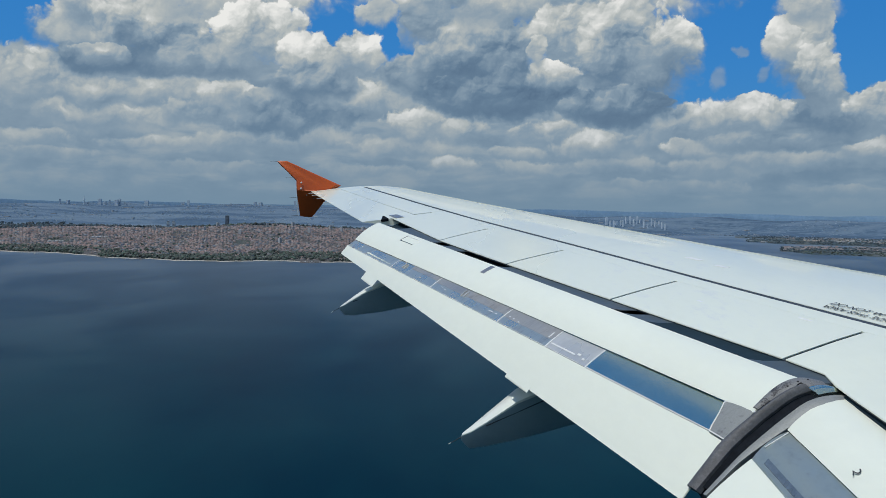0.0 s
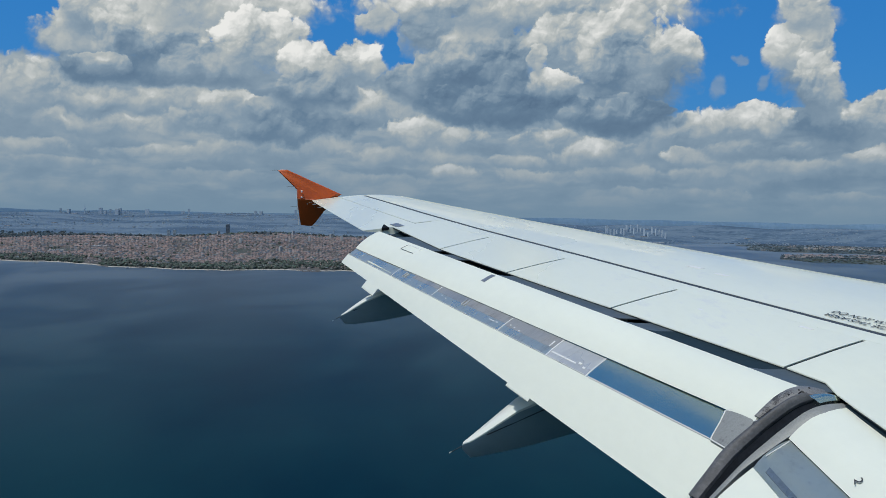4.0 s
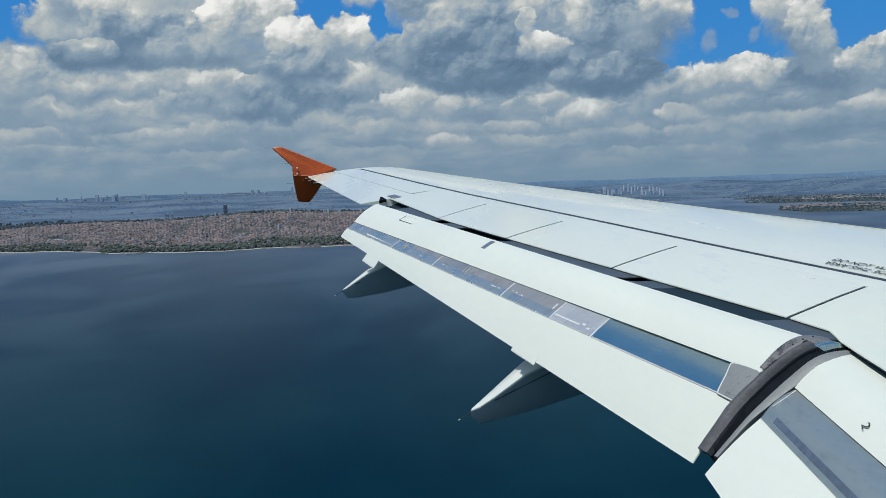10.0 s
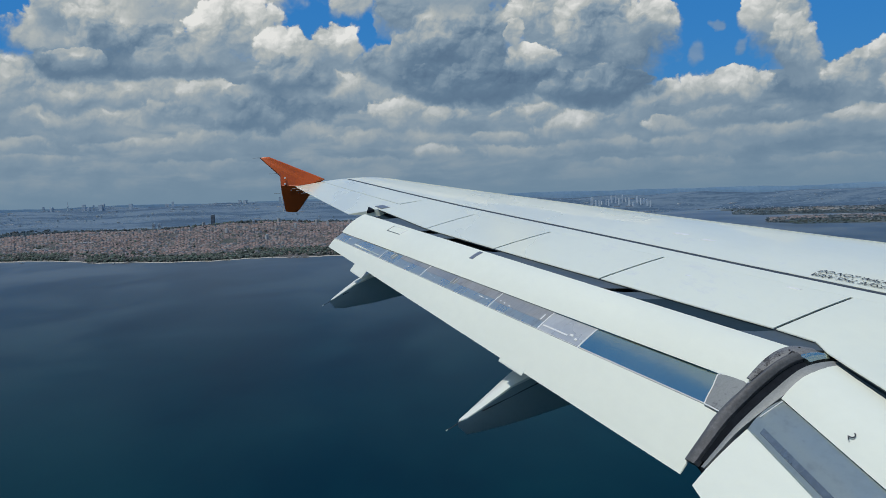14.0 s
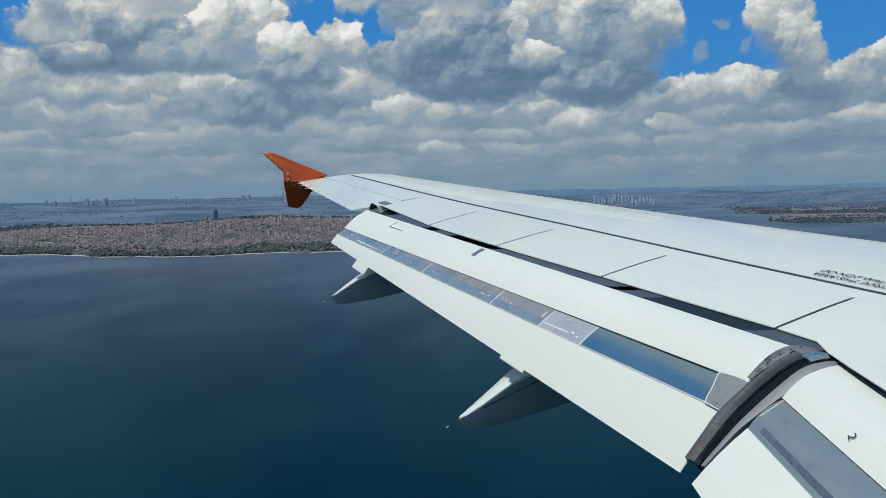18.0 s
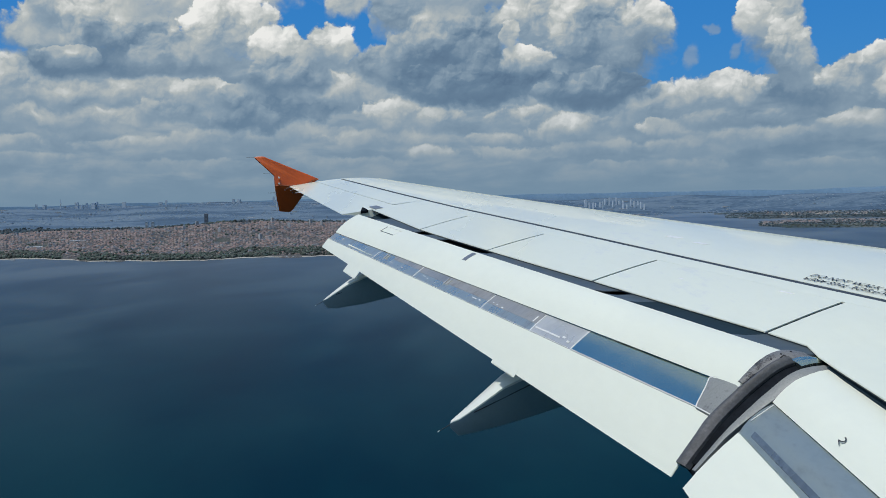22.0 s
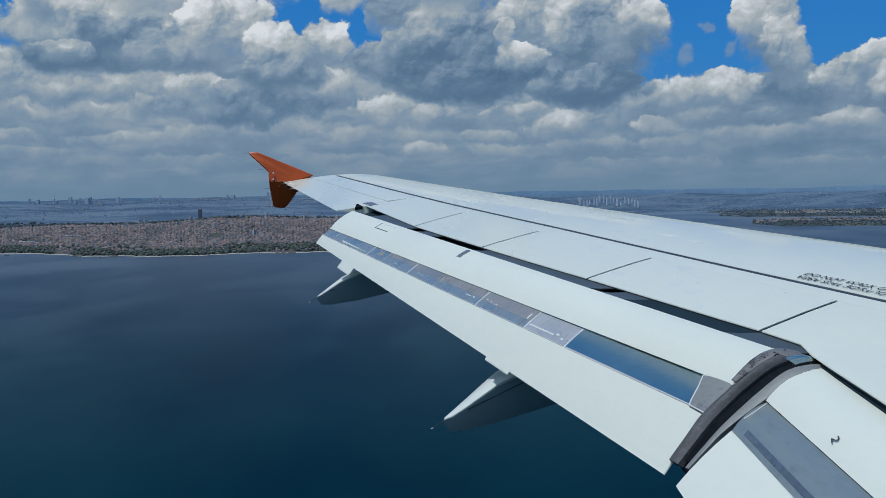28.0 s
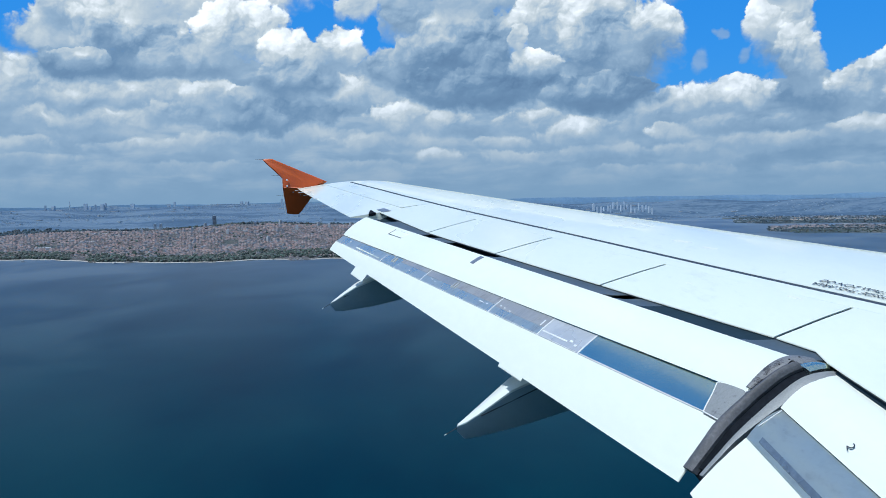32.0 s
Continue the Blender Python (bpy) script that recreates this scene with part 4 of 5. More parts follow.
# small pale patches on the skin
for y, c, w, h in ((9.75, 0.42, 0.16, 0.05), (9.35, 0.44, 0.13, 0.04), (7.6, 0.645, 0.10, 0.02), (8.25, 0.70, 0.05, 0.015)):
    grid = [[S(y - w * u, c + h / chord(y) * v, 0.0025) for v in (0, 1)] for u in (0, .5, 1)]
    part("skin_patch", as_mesh("skin_patch", *slab(grid, 0.002), SEALANT), wing, "small pale patch on the skin")


# ---------------------------------------------------------------- sea and land
def sea_material():
    mt = bpy.data.materials.new("sea_water")
    mt.use_nodes = True
    t = mt.node_tree
    n = Net(t)
    t.nodes.remove(t.nodes["Principled BSDF"])
    co = t.nodes.new("ShaderNodeTexCoord")
    mp = t.nodes.new("ShaderNodeMapping")
    mp.inputs["Scale"].default_value = (1.0, 0.45, 1)
    mp.inputs["Rotation"].default_value = (0, 0, 0.25)
    t.links.new(co.outputs["Object"], mp.inputs[0])
    v = mp.outputs[0]
    big = n.noise(v, 0.0065, 3.0, 0.5, 0.6)
    mid = n.noise(v, 0.03, 4.0, 0.6)
    k = n.step(n.m("MULTIPLY_ADD", mid, 0.25, n.m("MULTIPLY", big, 0.75)), 0.28, 0.72)
    body, gloss = t.nodes.new("ShaderNodeBsdfDiffuse"), t.nodes.new("ShaderNodeBsdfGlossy")
    # patches in the body colour: teal water, and darker ones painted as cloud shadow
    t.links.new(n.mix(k, (0.0005, 0.0162, 0.0322), (0.0014, 0.0335, 0.0490)), body.inputs[0])
    t.links.new(n.step(big, 0.35, 0.65, 0.32, 0.44), gloss.inputs["Roughness"])
    waves = n.noise(v, 0.22, 5.0, 0.55)
    bp = t.nodes.new("ShaderNodeBump")
    bp.inputs["Strength"].default_value, bp.inputs["Distance"].default_value = 0.12, 0.5
    t.links.new(waves, bp.inputs["Height"])
    t.links.new(bp.outputs[0], gloss.inputs["Normal"])
    fr = t.nodes.new("ShaderNodeFresnel")
    fr.inputs[0].default_value = 1.333
    # a ruffled sea mirrors far less at low angles than a flat one
    share = n.m("MULTIPLY", n.m("POWER", fr.outputs[0], 2.0), n.step(big, 0.3, 0.7, 0.68, 0.76))
    mx = t.nodes.new("ShaderNodeMixShader")
    t.links.new(share, mx.inputs[0])
    t.links.new(body.outputs[0], mx.inputs[1])
    t.links.new(gloss.outputs[0], mx.inputs[2])
    t.links.new(mx.outputs[0], t.nodes["Material Output"].inputs[0])
    return mt


def polar(az, r):
    return math.sin(radians(az)) * r, math.cos(radians(az)) * r


SEA = sea_material()
rings_r = [0.5, 30, 80, 160, 300, 500, 800, 1200, 1700, 2300, 3000, 3800, 4500, 4960]
verts, faces = [], []
for r in rings_r:
    verts += [(*polar(i * 3.75, r), 0.0) for i in range(96)]
for i in range(len(rings_r) - 1):
    faces += [(i * 96 + j, i * 96 + (j + 1) % 96, (i + 1) * 96 + (j + 1) % 96, (i + 1) * 96 + j) for j in range(96)]
faces.append(tuple(range(96)))
tagged(new("water", as_mesh("water", verts, faces, SEA, False)), "deep blue sea with faint swell, wind streaks and cloud-shadow patches in its colour", "sea", kind="structure")


def wob(a, b, c=0.0):
    return noise.noise(Vector((a, b, c)))


def smooth(x, a, b):
    t = min(1.0, max(0.0, (x - a) / (b - a)))
    return t * t * (3 - 2 * t)


def shore(az):
    """Distance of the near coast."""
    r = float(np.interp(az, (-40, -30, -22.7, -20.5, -18.0, -13, -9, -5, 0.5, 3.0, 4.6, 5.4), (2600, 2300, 2030, 1985, 1830, 1722, 1762, 1735, 1800, 2250, 3300, 4300)))
    return r + 26 * wob(az * 0.9, 1.7) + 9 * wob(az * 3.1, 5.2) + 3 * wob(az * 11, 8.0)


def land_z(az, r):
    """Height of the ground; below zero is water."""
    z = -6.0
    if az < 5.4:
        d = r - shore(az)
        if d > -30:
            hill = 43 * smooth(d, 20, 830) * (1 - 0.55 * smooth(d, 900, 1450)) * (0.78 + 0.30 * wob(az * 0.16, 3.0)) * (0.30 + 0.70 * smooth(az, -25.0, -15.0)) * (1 - smooth(az, -1.5, 2.0))
            far = 70 * smooth(r, 3000, 4850) * (1 + 0.22 * wob(az * 0.25, r * 0.0016))
            z = max(z, min(d * 0.06, 2.0) + hill + far + 2.5 * wob(az * 1.3, r * 0.009))
    # far shore behind the lake
    fs = 4560 + 110 * wob(az * 0.35, 9.0) - 160 * smooth(az, 6, 9) * (1 - smooth(az, 11, 14)) 
    if r > fs:
        z = max(z, min((r - fs) * 0.05, 2.0) + 66 * smooth(r, fs, 4930) * (1 + 0.25 * wob(az * 0.3, 2.0)))
    # low headlands on the far side
    for a0, a1, r0, r1, h in ((17.0, 60, 3430, 4100, 9), (18.8, 60, 2620, 3160, 7), (15.5, 21, 4180, 4330, 6), (6.2, 12.5, 4080, 4300, 6)):
        rr0 = r0 + 35 * wob(az * 0.8, r0) + 250 * (1 - smooth(az, a0, a0 + 1.6)) * 0.5
        rr1 = r1 + 40 * wob(az * 0.7, r1) - 250 * (1 - smooth(az, a0, a0 + 1.6)) * 0.5
        e = min(r - rr0, rr1 - r)
        if az > a0 - 0.2 and e > 0:
            z = max(z, min(e * 0.06, 2) + h * smooth(e, 0, 140) * (0.8 + 0.4 * wob(az, r * 0.01)))
    return z


def land_material():
    mt = bpy.data.materials.new("coastal_ground")
    mt.use_nodes = True
    t = mt.node_tree
    n = Net(t)
    b = t.nodes["Principled BSDF"]
    b.inputs["Roughness"].default_value = 0.9
    b.inputs["Specular IOR Level"].default_value = 0.2
    co = t.nodes.new("ShaderNodeTexCoord")
    v = co.outputs["Object"]
    a, c, d = n.noise(v, 0.006, 5.0, 0.6), n.noise(v, 0.045, 5.0, 0.65), n.noise(v, 0.4, 3.0, 0.6)
    col = n.mix(n.step(a, 0.42, 0.60), (0.070, 0.082, 0.076), (0.110, 0.100, 0.098))
    col = n.mix(n.step(c, 0.50, 0.66), col, (0.125, 0.115, 0.11))
    col = n.mix(n.m("MULTIPLY", n.step(d, 0.45, 0.62), 0.5), col, (0.035, 0.046, 0.045))
    t.links.new(col, b.inputs["Base Color"])
    return mt


LAND = land_material()
AZ = [-34 + 0.25 * i for i in range(273)]
RR = [1560 + 20 * i for i in range(80)] + [3160 + 40 * i for i in range(45)] + [4940]
verts = [(*polar(a, r), land_z(a, r)) for a in AZ for r in RR]
k = len(RR)
faces = []
for i in range(len(AZ) - 1):
    for j in range(k - 1):
        q = (i * k + j, i * k + j + 1, (i + 1) * k + j + 1, (i + 1) * k + j)
        if max(verts[x][2] for x in q) > -5.9:
            faces.append(q)
HEATH = material("headland_scrub", (0.050, 0.078, 0.092), 0.95, 0, 0.3, 0.02, (0.105, 0.115, 0.110), (0.48, 0.62))
FIELD = material("dry_field", (0.34, 0.30, 0.25), 0.95, 0, 0.15, 0.02, (0.24, 0.24, 0.21), (0.5, 0.7))
# far ground is blued to carry the haze of distance in its colour
FARLAND = material("hazed_ground", (0.060, 0.112, 0.180), 0.95, 0, 0.30, 0.012, (0.115, 0.172, 0.235), (0.45, 0.58), stretch=(0.5, 1.6, 1))
me = bpy.data.meshes.new("ground")
me.from_pydata(verts, [], faces)
me.materials.append(LAND)
me.materials.append(FARLAND)
me.materials.append(FIELD)
me.materials.append(HEATH)


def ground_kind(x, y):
    """Near land, haze-tinted far land, dry field or scrub."""
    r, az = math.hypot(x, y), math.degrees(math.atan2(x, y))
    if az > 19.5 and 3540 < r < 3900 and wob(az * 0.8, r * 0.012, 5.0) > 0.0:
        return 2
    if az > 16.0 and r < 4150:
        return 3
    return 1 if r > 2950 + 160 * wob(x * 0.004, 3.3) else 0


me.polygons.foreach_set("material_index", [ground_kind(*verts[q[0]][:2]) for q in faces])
for p in me.polygons:
    p.use_smooth = True
tagged(new("ground", me), "hilly coastal land with brown and green patches", "land", kind="structure")

# pale beach line along the near coast
SAND = material("pale_sand", (0.46, 0.43, 0.37), 0.9, 0, 0.15, 0.2, (0.30, 0.30, 0.27), (0.5, 0.7))
az, bits = -30.0, []
while az < 4.0:
    w = 3.0 + 6.0 * max(0, wob(az * 1.7, 4.0)) + 4.0 * max(0, wob(az * 6, 4.0))
    r = shore(az)
    bits.append([Vector((*polar(az, r - 2.0), 0.35)), Vector((*polar(az, r + w), 0.9 + w * 0.05))])
    az += 0.12
tagged(new("beach", as_mesh("beach", *slab(bits, 0.6), SAND)), "narrow pale beach along the shoreline", "beach", kind="structure")


# ---------------------------------------------------------------- town: houses joined in one sheet of buildings
def solid_batch(name, boxes, mats):
    """boxes: x, y, z, half length, half width, height, roof rise, turn. Walls take the first material, roofs the second."""
    V, Fc, Mi = [], [], []
    for x, y, z, a, b, h, rise, turn in boxes:
        o, c, s = len(V), math.cos(turn), math.sin(turn)
        for zz in (z - 3, z + h):
            for dx, dy in ((-a, -b), (a, -b), (a, b), (-a, b)):
                V.append((x + dx * c - dy * s, y + dx * s + dy * c, zz))
        for i in range(4):
            j = (i + 1) % 4
            Fc.append((o + i, o + j, o + 4 + j, o + 4 + i))
            Mi.append(0)
        if rise > 0:
            k1 = max(0.0, a - b)
            V += [(x - k1 * c, y - k1 * s, z + h + rise), (x + k1 * c, y + k1 * s, z + h + rise)]
            for f in ((o + 4, o + 5, o + 9, o + 8), (o + 5, o + 6, o + 9), (o + 6, o + 7, o + 8, o + 9), (o + 7, o + 4, o + 8)):
                Fc.append(f)
                Mi.append(1)
        else:
            Fc.append((o + 4, o + 5, o + 6, o + 7))
            Mi.append(1)
    me = bpy.data.meshes.new(name)
    me.from_pydata(V, [], Fc)
    for m in mats:
        me.materials.append(m)
    me.polygons.foreach_set("material_index", Mi)
    me.update()
    return me


WALL = material("town_render", (0.31, 0.28, 0.275), 0.85, 0, 0.10, 0.4, island=0.25)
ROOF = material("clay_tiles", (0.240, 0.168, 0.153), 0.85, 0, 0.15, 0.4, island=0.24)
PALEWALL = material("pale_render", (0.33, 0.34, 0.36), 0.8, 0, 0.08, 0.3, island=0.22)
FLATROOF = material("flat_roofing", (0.17, 0.19, 0.22), 0.85, 0, 0.15, 0.3, island=0.35)
# FARROOF and FARWALL have haze blue mixed into their base colour
FARROOF = material("hazed_roofing", (0.100, 0.155, 0.225), 0.85, 0, 0.10, 0.3, island=0.30)
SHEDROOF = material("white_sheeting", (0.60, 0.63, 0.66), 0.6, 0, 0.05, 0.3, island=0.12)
FARWALL = material("hazed_render", (0.28, 0.37, 0.46), 0.85, 0, 0.08, 0.3, island=0.22)
rnd = random.Random(4)
houses, blocks = [], []
az = -33.0
while az < 4.2:
    rs = shore(az)
    d = 34.0
    while d < 1120:
        r = rs + d + rnd.uniform(-3, 3)
        a = az + rnd.uniform(-0.06, 0.06)
        d += rnd.uniform(5.2, 8.2)
        z = land_z(a, r)
        dens = 0.90 * smooth(d, 60, 210) * (1 - 0.9 * smooth(d, 960, 1090)) * smooth(wob(a * 0.45, r * 0.0045, 2.0), -0.55, -0.25)
        dens *= 0.50 + 0.50 * smooth(wob(a * 2.3, r * 0.018, 6.0), -0.40, -0.05)
        dens = max(dens, 0.16 if 40 < d < 180 else 0.02)
        if z < 0.8 or rnd.random() > dens:
            continue
        x, y = polar(a, r)
        big = rnd.random() < 0.07
        L, B = rnd.uniform(1.9, 3.2), rnd.uniform(1.6, 2.4)
        h = rnd.uniform(1.0, 2.0)
        turn = radians(25) + rnd.choice((0, 1.5708)) + rnd.uniform(-0.2, 0.2) + wob(a * 0.6, r * 0.004) * 1.2
        if big:
            blocks.append((x, y, z, L * 1.1, B * 1.2, h + rnd.uniform(0.6, 2.8), 0, turn))
        else:
            houses.append((x, y, z, L, B, h, rnd.uniform(0.5, 0.9), turn))
    az += 0.175
tagged(new("houses", solid_batch("houses", houses, [WALL, ROOF])), "dense town houses with reddish tiled hip roofs", "houses", kind="stuff")
tagged(new("apartment_blocks", solid_batch("apartment_blocks", blocks, [PALEWALL, FLATROOF])), "pale flat-roofed apartment blocks among the houses", "apartment blocks", kind="stuff")

# far suburbs and low white sheds
far, sheds = [], []
for i in range(11000):
    a, r = rnd.uniform(-33, 33), rnd.uniform(3150, 4880)
    z = land_z(a, r)
    if z < 1.5 or wob(a * 0.5, r * 0.003, 11.0) < -0.05 + 0.25 * (r < 3500):
        continue
    x, y = polar(a, r)
    if rnd.random() < 0.02:
        sheds.append((x, y, z, rnd.uniform(7, 16), rnd.uniform(4, 8), rnd.uniform(1.2, 2.4), 0, rnd.uniform(-0.3, 0.3)))
    else:
        s = rnd.uniform(2.2, 4.2)
        far.append((x, y, z, s, s * rnd.uniform(0.6, 1), rnd.uniform(0.3, 0.9) + (rnd.random() < 0.03) * rnd.uniform(2, 6), 0, rnd.uniform(0, 3)))
# headland town with tiled roofs
village = []
for i in range(1500):
    a, r = rnd.uniform(18.8, 33), rnd.choice((rnd.uniform(2760, 3080), rnd.uniform(2760, 3080), rnd.uniform(3600, 4060)))
    z = land_z(a, r)
    if z > 2 and wob(a * 1.2, r * 0.01, 3.0) > (-0.12 if r < 3200 else 0.12):
        x, y = polar(a, r)
        village.append((x, y, z, rnd.uniform(2.6, 4.6), rnd.uniform(2.2, 3.4), rnd.uniform(0.8, 2.0), rnd.uniform(0.6, 1.1), rnd.uniform(0, 3)))
tagged(new("headland_houses", solid_batch("headland_houses", village, [PALEWALL, ROOF])), "tiled houses spread over the low headlands", "houses", kind="stuff")
for a, r, L, B in ((-18.6, 2330, 26, 8), (-19.4, 2420, 18, 7), (-17.9, 2560, 22, 8), (-20.8, 2290, 24, 8), (-16.9, 2660, 20, 7), (-10.3, 2350, 12, 5), (20.6, 3680, 30, 8), (22.4, 3720, 26, 8), (24.0, 2950, 16, 6), (21.6, 3560, 22, 6), (23.3, 3640, 24, 7), (25.0, 3600, 20, 7), (22.6, 3050, 14, 6), (20.9, 2980, 12, 5)):
    x, y = polar(a, r)
    sheds.append((x, y, max(1.0, land_z(a, r)), L * 0.7, B * 0.7, 2.4, 0, 0.05))
tagged(new("suburbs", solid_batch("suburbs", far, [FARWALL, FARROOF])), "distant pale suburbs spread over far hills, haze put into their colour", "suburbs", kind="stuff")
tagged(new("sheds", solid_batch("sheds", sheds, [PALEWALL, SHEDROOF])), "long white-roofed industrial sheds", "sheds", kind="stuff")


# ---------------------------------------------------------------- towers, each a thing of its own
def box_mesh(name, a, b, z0, z1, mat):
    return as_mesh(name, *loft([[(-a, -b, z0), (a, -b, z0), (a, b, z0), (-a, b, z0)], [(-a, -b, z1), (a, -b, z1), (a, b, z1), (-a, b, z1)]]), mat, False)


GLASSDARK = material("dark_glazing", (0.15, 0.19, 0.24), 0.35, 0, 0.2, 0.5)
DARKWALL = material("slate_cladding", (0.085, 0.11, 0.145), 0.6, 0, 0.15, 0.3)
# the next three tower colours are lightened and blued to imitate haze
HAZYWALL = material("hazed_concrete", (0.42, 0.50, 0.58), 0.8, 0, 0.12, 0.3)
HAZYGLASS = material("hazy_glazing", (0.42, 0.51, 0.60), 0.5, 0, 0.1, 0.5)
LAKEWALL = material("hazed_lakeside_concrete", (0.62, 0.70, 0.77), 0.8, 0, 0.06, 0.3)
WHITEWALL = material("white_concrete", (0.46, 0.48, 0.50), 0.75, 0, 0.08, 0.3)


def tower(a, b, h, wall, label, group, storeys, glaze=GLASSDARK):
    e = tagged(new("tower_block"), label, "tower", group)
    part("tower_body", box_mesh("tower_body", a, b, -4, h, wall), e)
    part("roof_house", box_mesh("roof_house", a * 0.5, b * 0.5, h, h + max(1.2, h * 0.05), HAZYWALL), e)
    for i in range(storeys):
        z = h * (i + 0.5) / storeys
        part("window_band", box_mesh("window_band", a * 0.86, b + 0.12, z, z + h / storeys * 0.42, glaze), e, "row of dark windows")
    return e


def at(az, r, turn=0.0):
    x, y = polar(az, r)
    return Matrix.Translation((x, y, max(0.5, land_z(az, r)))) @ Matrix.Rotation(turn, 4, "Z")


t1 = tower(4.6, 4.6, 34, DARKWALL, "tall dark slate tower above the town", "", 9)
t1.matrix_world = at(-11.9, 2900)
t2 = tower(4.2, 4.2, 22, HAZYWALL, "twin tower block beside the woods, tinted with haze", "twin towers", 6)
t2.matrix_world = at(-14.75, 2960)
copy_thing(t2, at(-15.05, 2985))
mast = tagged(new("radio_mast"), "slim grey radio mast on the far skyline", "mast")
part("mast_shaft", as_mesh("mast_shaft", *rod((0, 0, -3), (0, 0, 40), 3.4, 0.8, 8), HAZYWALL), mast)
part("mast_pod", as_mesh("mast_pod", *rod((0, 0, 20), (0, 0, 24), 4.5, 3.5, 10), HAZYWALL), mast)
mast.matrix_world = at(-19.4, 4700)
t3 = tower(7, 7, 26, HAZYWALL, "high-rise on the far skyline, tinted with haze", "skyline towers", 5, HAZYGLASS)
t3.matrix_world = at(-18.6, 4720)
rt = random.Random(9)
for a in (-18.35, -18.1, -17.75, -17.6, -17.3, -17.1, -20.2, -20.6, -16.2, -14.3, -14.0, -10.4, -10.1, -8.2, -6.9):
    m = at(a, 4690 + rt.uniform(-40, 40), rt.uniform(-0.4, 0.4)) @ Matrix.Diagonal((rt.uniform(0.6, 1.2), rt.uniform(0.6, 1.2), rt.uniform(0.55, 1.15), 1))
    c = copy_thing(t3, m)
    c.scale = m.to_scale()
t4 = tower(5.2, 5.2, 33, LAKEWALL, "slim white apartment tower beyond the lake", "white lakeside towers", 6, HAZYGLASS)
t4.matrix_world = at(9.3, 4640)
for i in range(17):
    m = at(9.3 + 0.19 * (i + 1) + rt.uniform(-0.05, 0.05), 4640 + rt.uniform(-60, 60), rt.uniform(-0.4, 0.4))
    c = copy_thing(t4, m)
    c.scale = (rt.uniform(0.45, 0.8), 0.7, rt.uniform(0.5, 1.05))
t5 = tower(3.2, 2.6, 11, WHITEWALL, "white mid-rise block among the houses", "town mid-rises", 5)
t5.matrix_world = at(-13.1, 2420, 0.3)
for a, r in ((-12.4, 2590), (-9.7, 2480), (-8.3, 2570), (-7.4, 2360), (-6.2, 2550), (-5.6, 2460), (-15.8, 2500), (-11.2, 2280), (-4.4, 2540), (-9.0, 2120)):
    copy_thing(t5, at(a, r, rt.uniform(0, 1.5)))

# ---------------------------------------------------------------- woods: clumps with uneven outlines
LEAF = material("foliage", (0.058, 0.084, 0.070), 0.85, 0, 0.30, 0.6, island=0.40)
unit = bmesh.new()
bmesh.ops.create_icosphere(unit, subdivisions=1, radius=1.0)
UV = np.array([v.co[:] for v in unit.verts])
UF = np.array([[v.index for v in f.verts] for f in unit.faces])
unit.free()


def clumps(name, spots, mat):
    rg = np.random.RandomState(3)
    V, Fc = [], []
    for i, (x, y, z, s, h) in enumerate(spots):
        k = 1 + 0.35 * (rg.rand(len(UV), 1) - 0.5) * 2
        V.append(UV * k * np.array([s, s, h]) + np.array([x, y, z + h * 0.55]))
        Fc.append(UF + i * len(UV))
    V, Fc = np.concatenate(V), np.concatenate(Fc)
    me = bpy.data.meshes.new(name)
    me.from_pydata(V.tolist(), [], Fc.tolist())
    me.materials.append(mat)
    return me


spots = []
az = -33.0
while az < 4.5:
    rs = shore(az)
    for _ in range(30):
        d = rnd.choice((rnd.uniform(8, 190), rnd.uniform(8, 190), rnd.uniform(190, 950), rnd.uniform(930, 1450), rnd.uniform(960, 1300)))
        a, r = az + rnd.uniform(-0.1, 0.1), rs + d
        z = land_z(a, r)
        wood = wob(a * 0.5, r * 0.006, 21.0)
        if z < 0.6 or (d > 190 and d < 930 and rnd.random() > 0.34 * smooth(wood, -0.05, 0.3)) or (d < 190 and wood < -0.32):
            continue
        x, y = polar(a, r)
        s = rnd.uniform(1.6, 3.6) * (1.35 if d > 930 else 1)
        spots.append((x, y, z, s, s * rnd.uniform(0.7, 1.2)))
    az += 0.085
for i in range(6500):
    a, r = rnd.uniform(15, 33), rnd.choice((rnd.uniform(2630, 2800), rnd.uniform(2630, 3075), rnd.uniform(3440, 3560), rnd.uniform(3570, 4070), rnd.uniform(4180, 4330)))
    z = land_z(a, r)
    if z > 1.0:
        x, y = polar(a, r)
        s = rnd.uniform(1.4, 3.0)
        spots.append((x, y, z, s, s * 0.6))
# foliage blued for the far trees, haze painted into the leaf colour
FARLEAF = material("hazed_foliage", (0.040, 0.068, 0.085), 0.9, 0, 0.30, 0.6, island=0.35)
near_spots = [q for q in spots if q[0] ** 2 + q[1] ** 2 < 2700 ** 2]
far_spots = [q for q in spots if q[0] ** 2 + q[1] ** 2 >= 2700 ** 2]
tagged(new("distant_woods", clumps("distant_woods", far_spots, FARLEAF)), "woods on far slopes, haze blue in their colour", "trees", kind="stuff")
tagged(new("woods", clumps("woods", near_spots, LEAF)), "dark green trees along the coast and in valleys", "trees", kind="stuff")

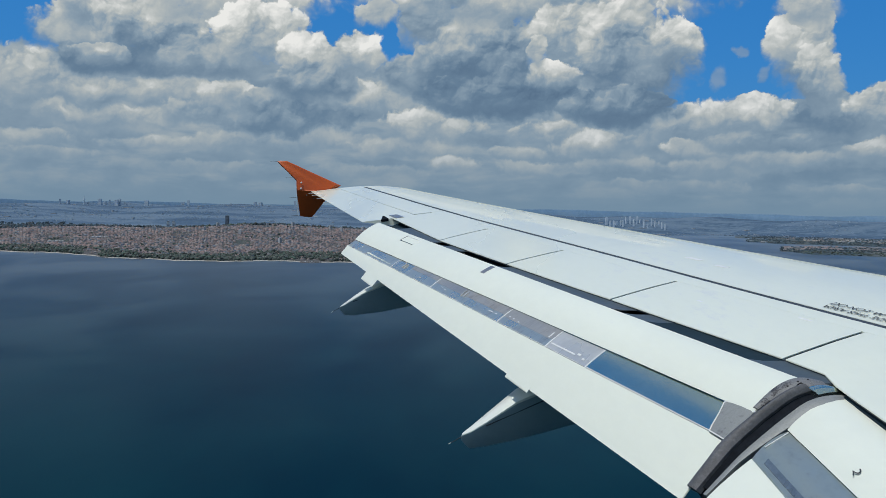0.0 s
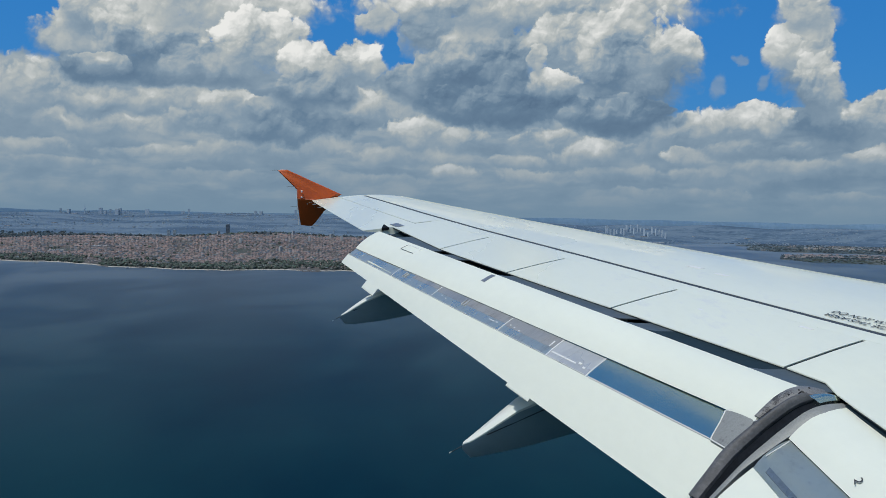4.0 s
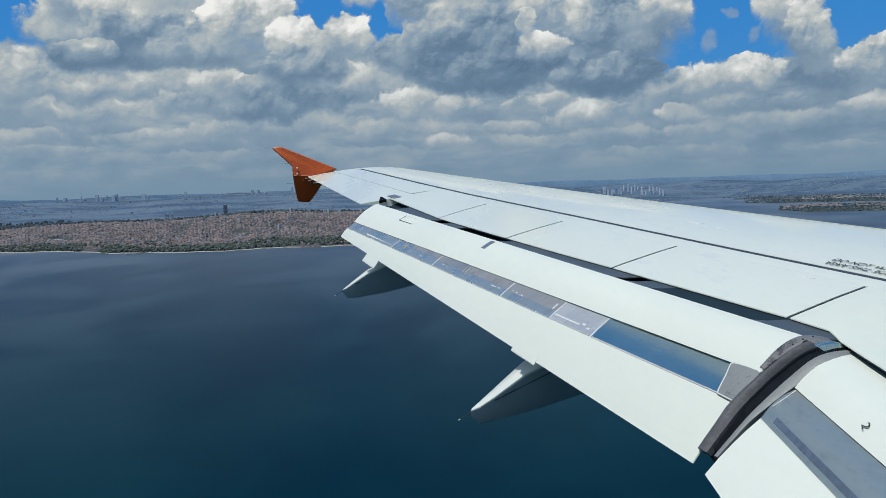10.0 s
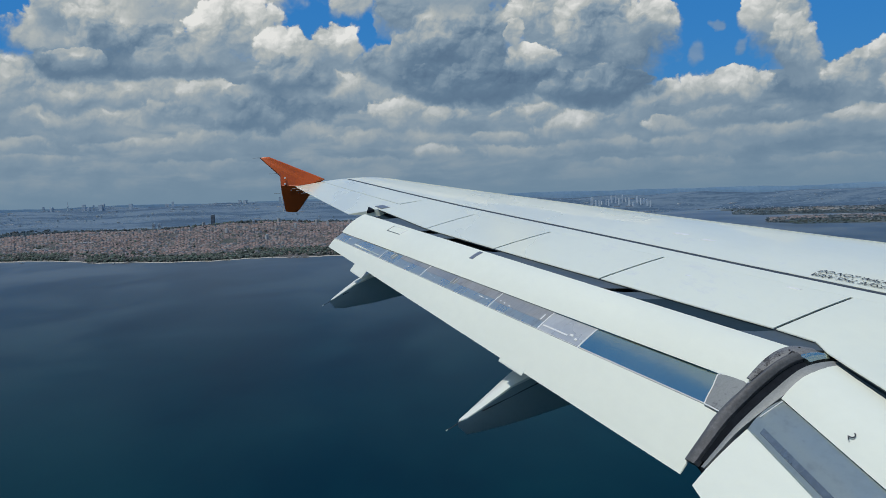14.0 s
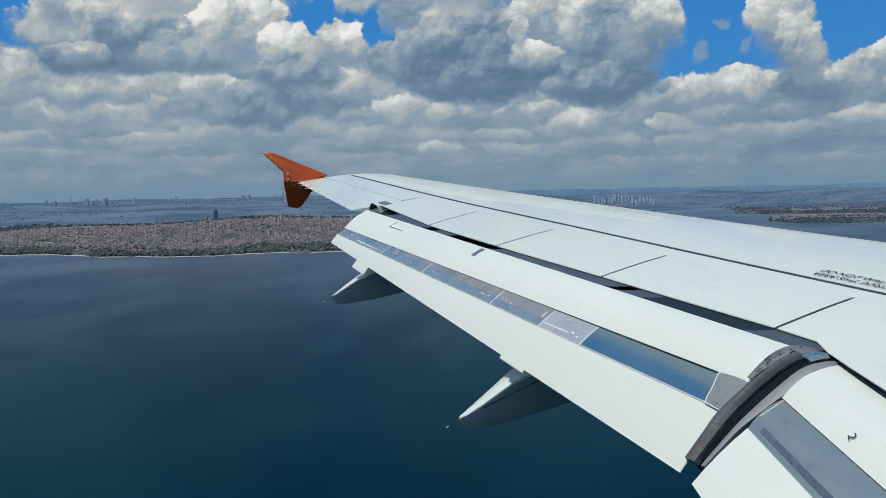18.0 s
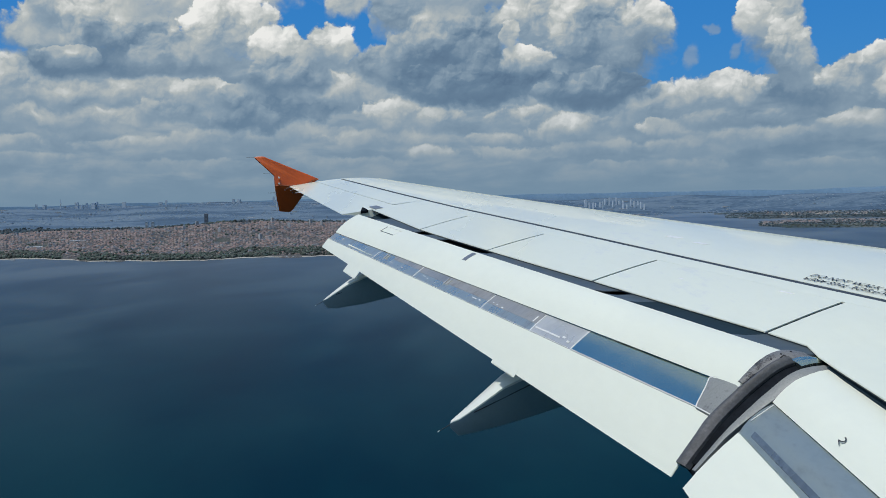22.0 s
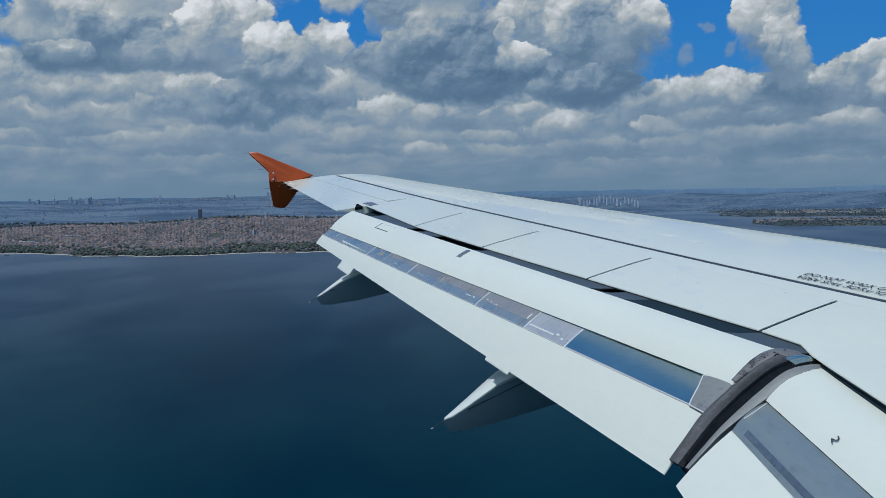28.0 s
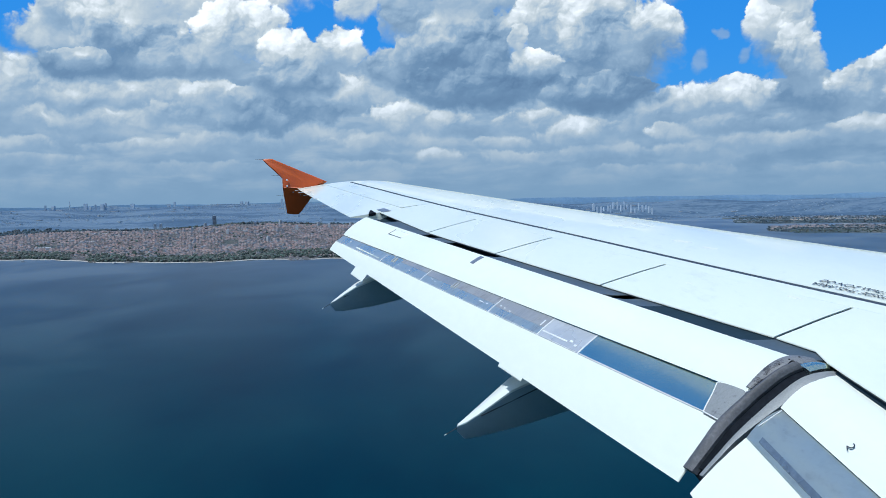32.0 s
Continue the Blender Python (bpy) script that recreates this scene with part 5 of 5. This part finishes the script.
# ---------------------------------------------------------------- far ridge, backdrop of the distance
# the ridge's blue is haze put into the base colour
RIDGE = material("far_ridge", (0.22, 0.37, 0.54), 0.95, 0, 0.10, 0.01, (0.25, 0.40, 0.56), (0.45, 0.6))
rows = []
for i in range(220):
    a = -36 + 72 * i / 219
    h = 92 + 7 * wob(a * 0.22, 31.0) + 2.5 * wob(a * 1.1, 32.0) + 0.8 * wob(a * 5, 33.0)
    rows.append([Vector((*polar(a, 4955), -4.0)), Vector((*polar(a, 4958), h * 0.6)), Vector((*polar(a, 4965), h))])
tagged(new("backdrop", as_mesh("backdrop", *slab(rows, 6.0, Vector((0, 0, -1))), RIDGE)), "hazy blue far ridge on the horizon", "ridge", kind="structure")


# ---------------------------------------------------------------- small white boats off the beach
def motor_boat():
    e = tagged(new("motor_boat"), "small white motor boat off the beach", "boat", "boats off the beach")
    rings = []
    for x, w, z in ((-4.2, 1.3, 0.9), (-2.0, 1.5, 1.0), (1.2, 1.4, 1.1), (3.2, 0.8, 1.3), (4.4, 0.05, 1.5)):
        rings.append([(x, -w, z), (x, -w * 0.6, -0.3), (x, w * 0.6, -0.3), (x, w, z)])
    part("hull", as_mesh("hull", *loft(rings), WHITEWALL, False), e)
    part("cabin", as_mesh("cabin", *loft([[(-1.8, -0.9, 0.9), (1.4, -0.9, 0.9), (1.4, 0.9, 0.9), (-1.8, 0.9, 0.9)], [(-1.6, -0.8, 2.3), (0.6, -0.8, 2.3), (0.6, 0.8, 2.3), (-1.6, 0.8, 2.3)]]), WHITEWALL, False), e)
    part("windscreen", as_mesh("windscreen", *slab([[(1.42, -0.7, 1.1), (1.42, 0.7, 1.1)], [(0.72, -0.7, 2.15), (0.72, 0.7, 2.15)]], 0.05), GLASSDARK, False), e)
    return e


boat = motor_boat()
boat.matrix_world = Matrix.Translation((*polar(-7.2, shore(-7.2) - 16), 0)) @ Matrix.Rotation(0.3, 4, "Z")
for a, d, q in ((-7.6, 14, 2.9), (-17.2, 30, 0.8), (-21.8, 60, 0.2)):
    copy_thing(boat, Matrix.Translation((*polar(a, shore(a) - d), 0)) @ Matrix.Rotation(q, 4, "Z"))
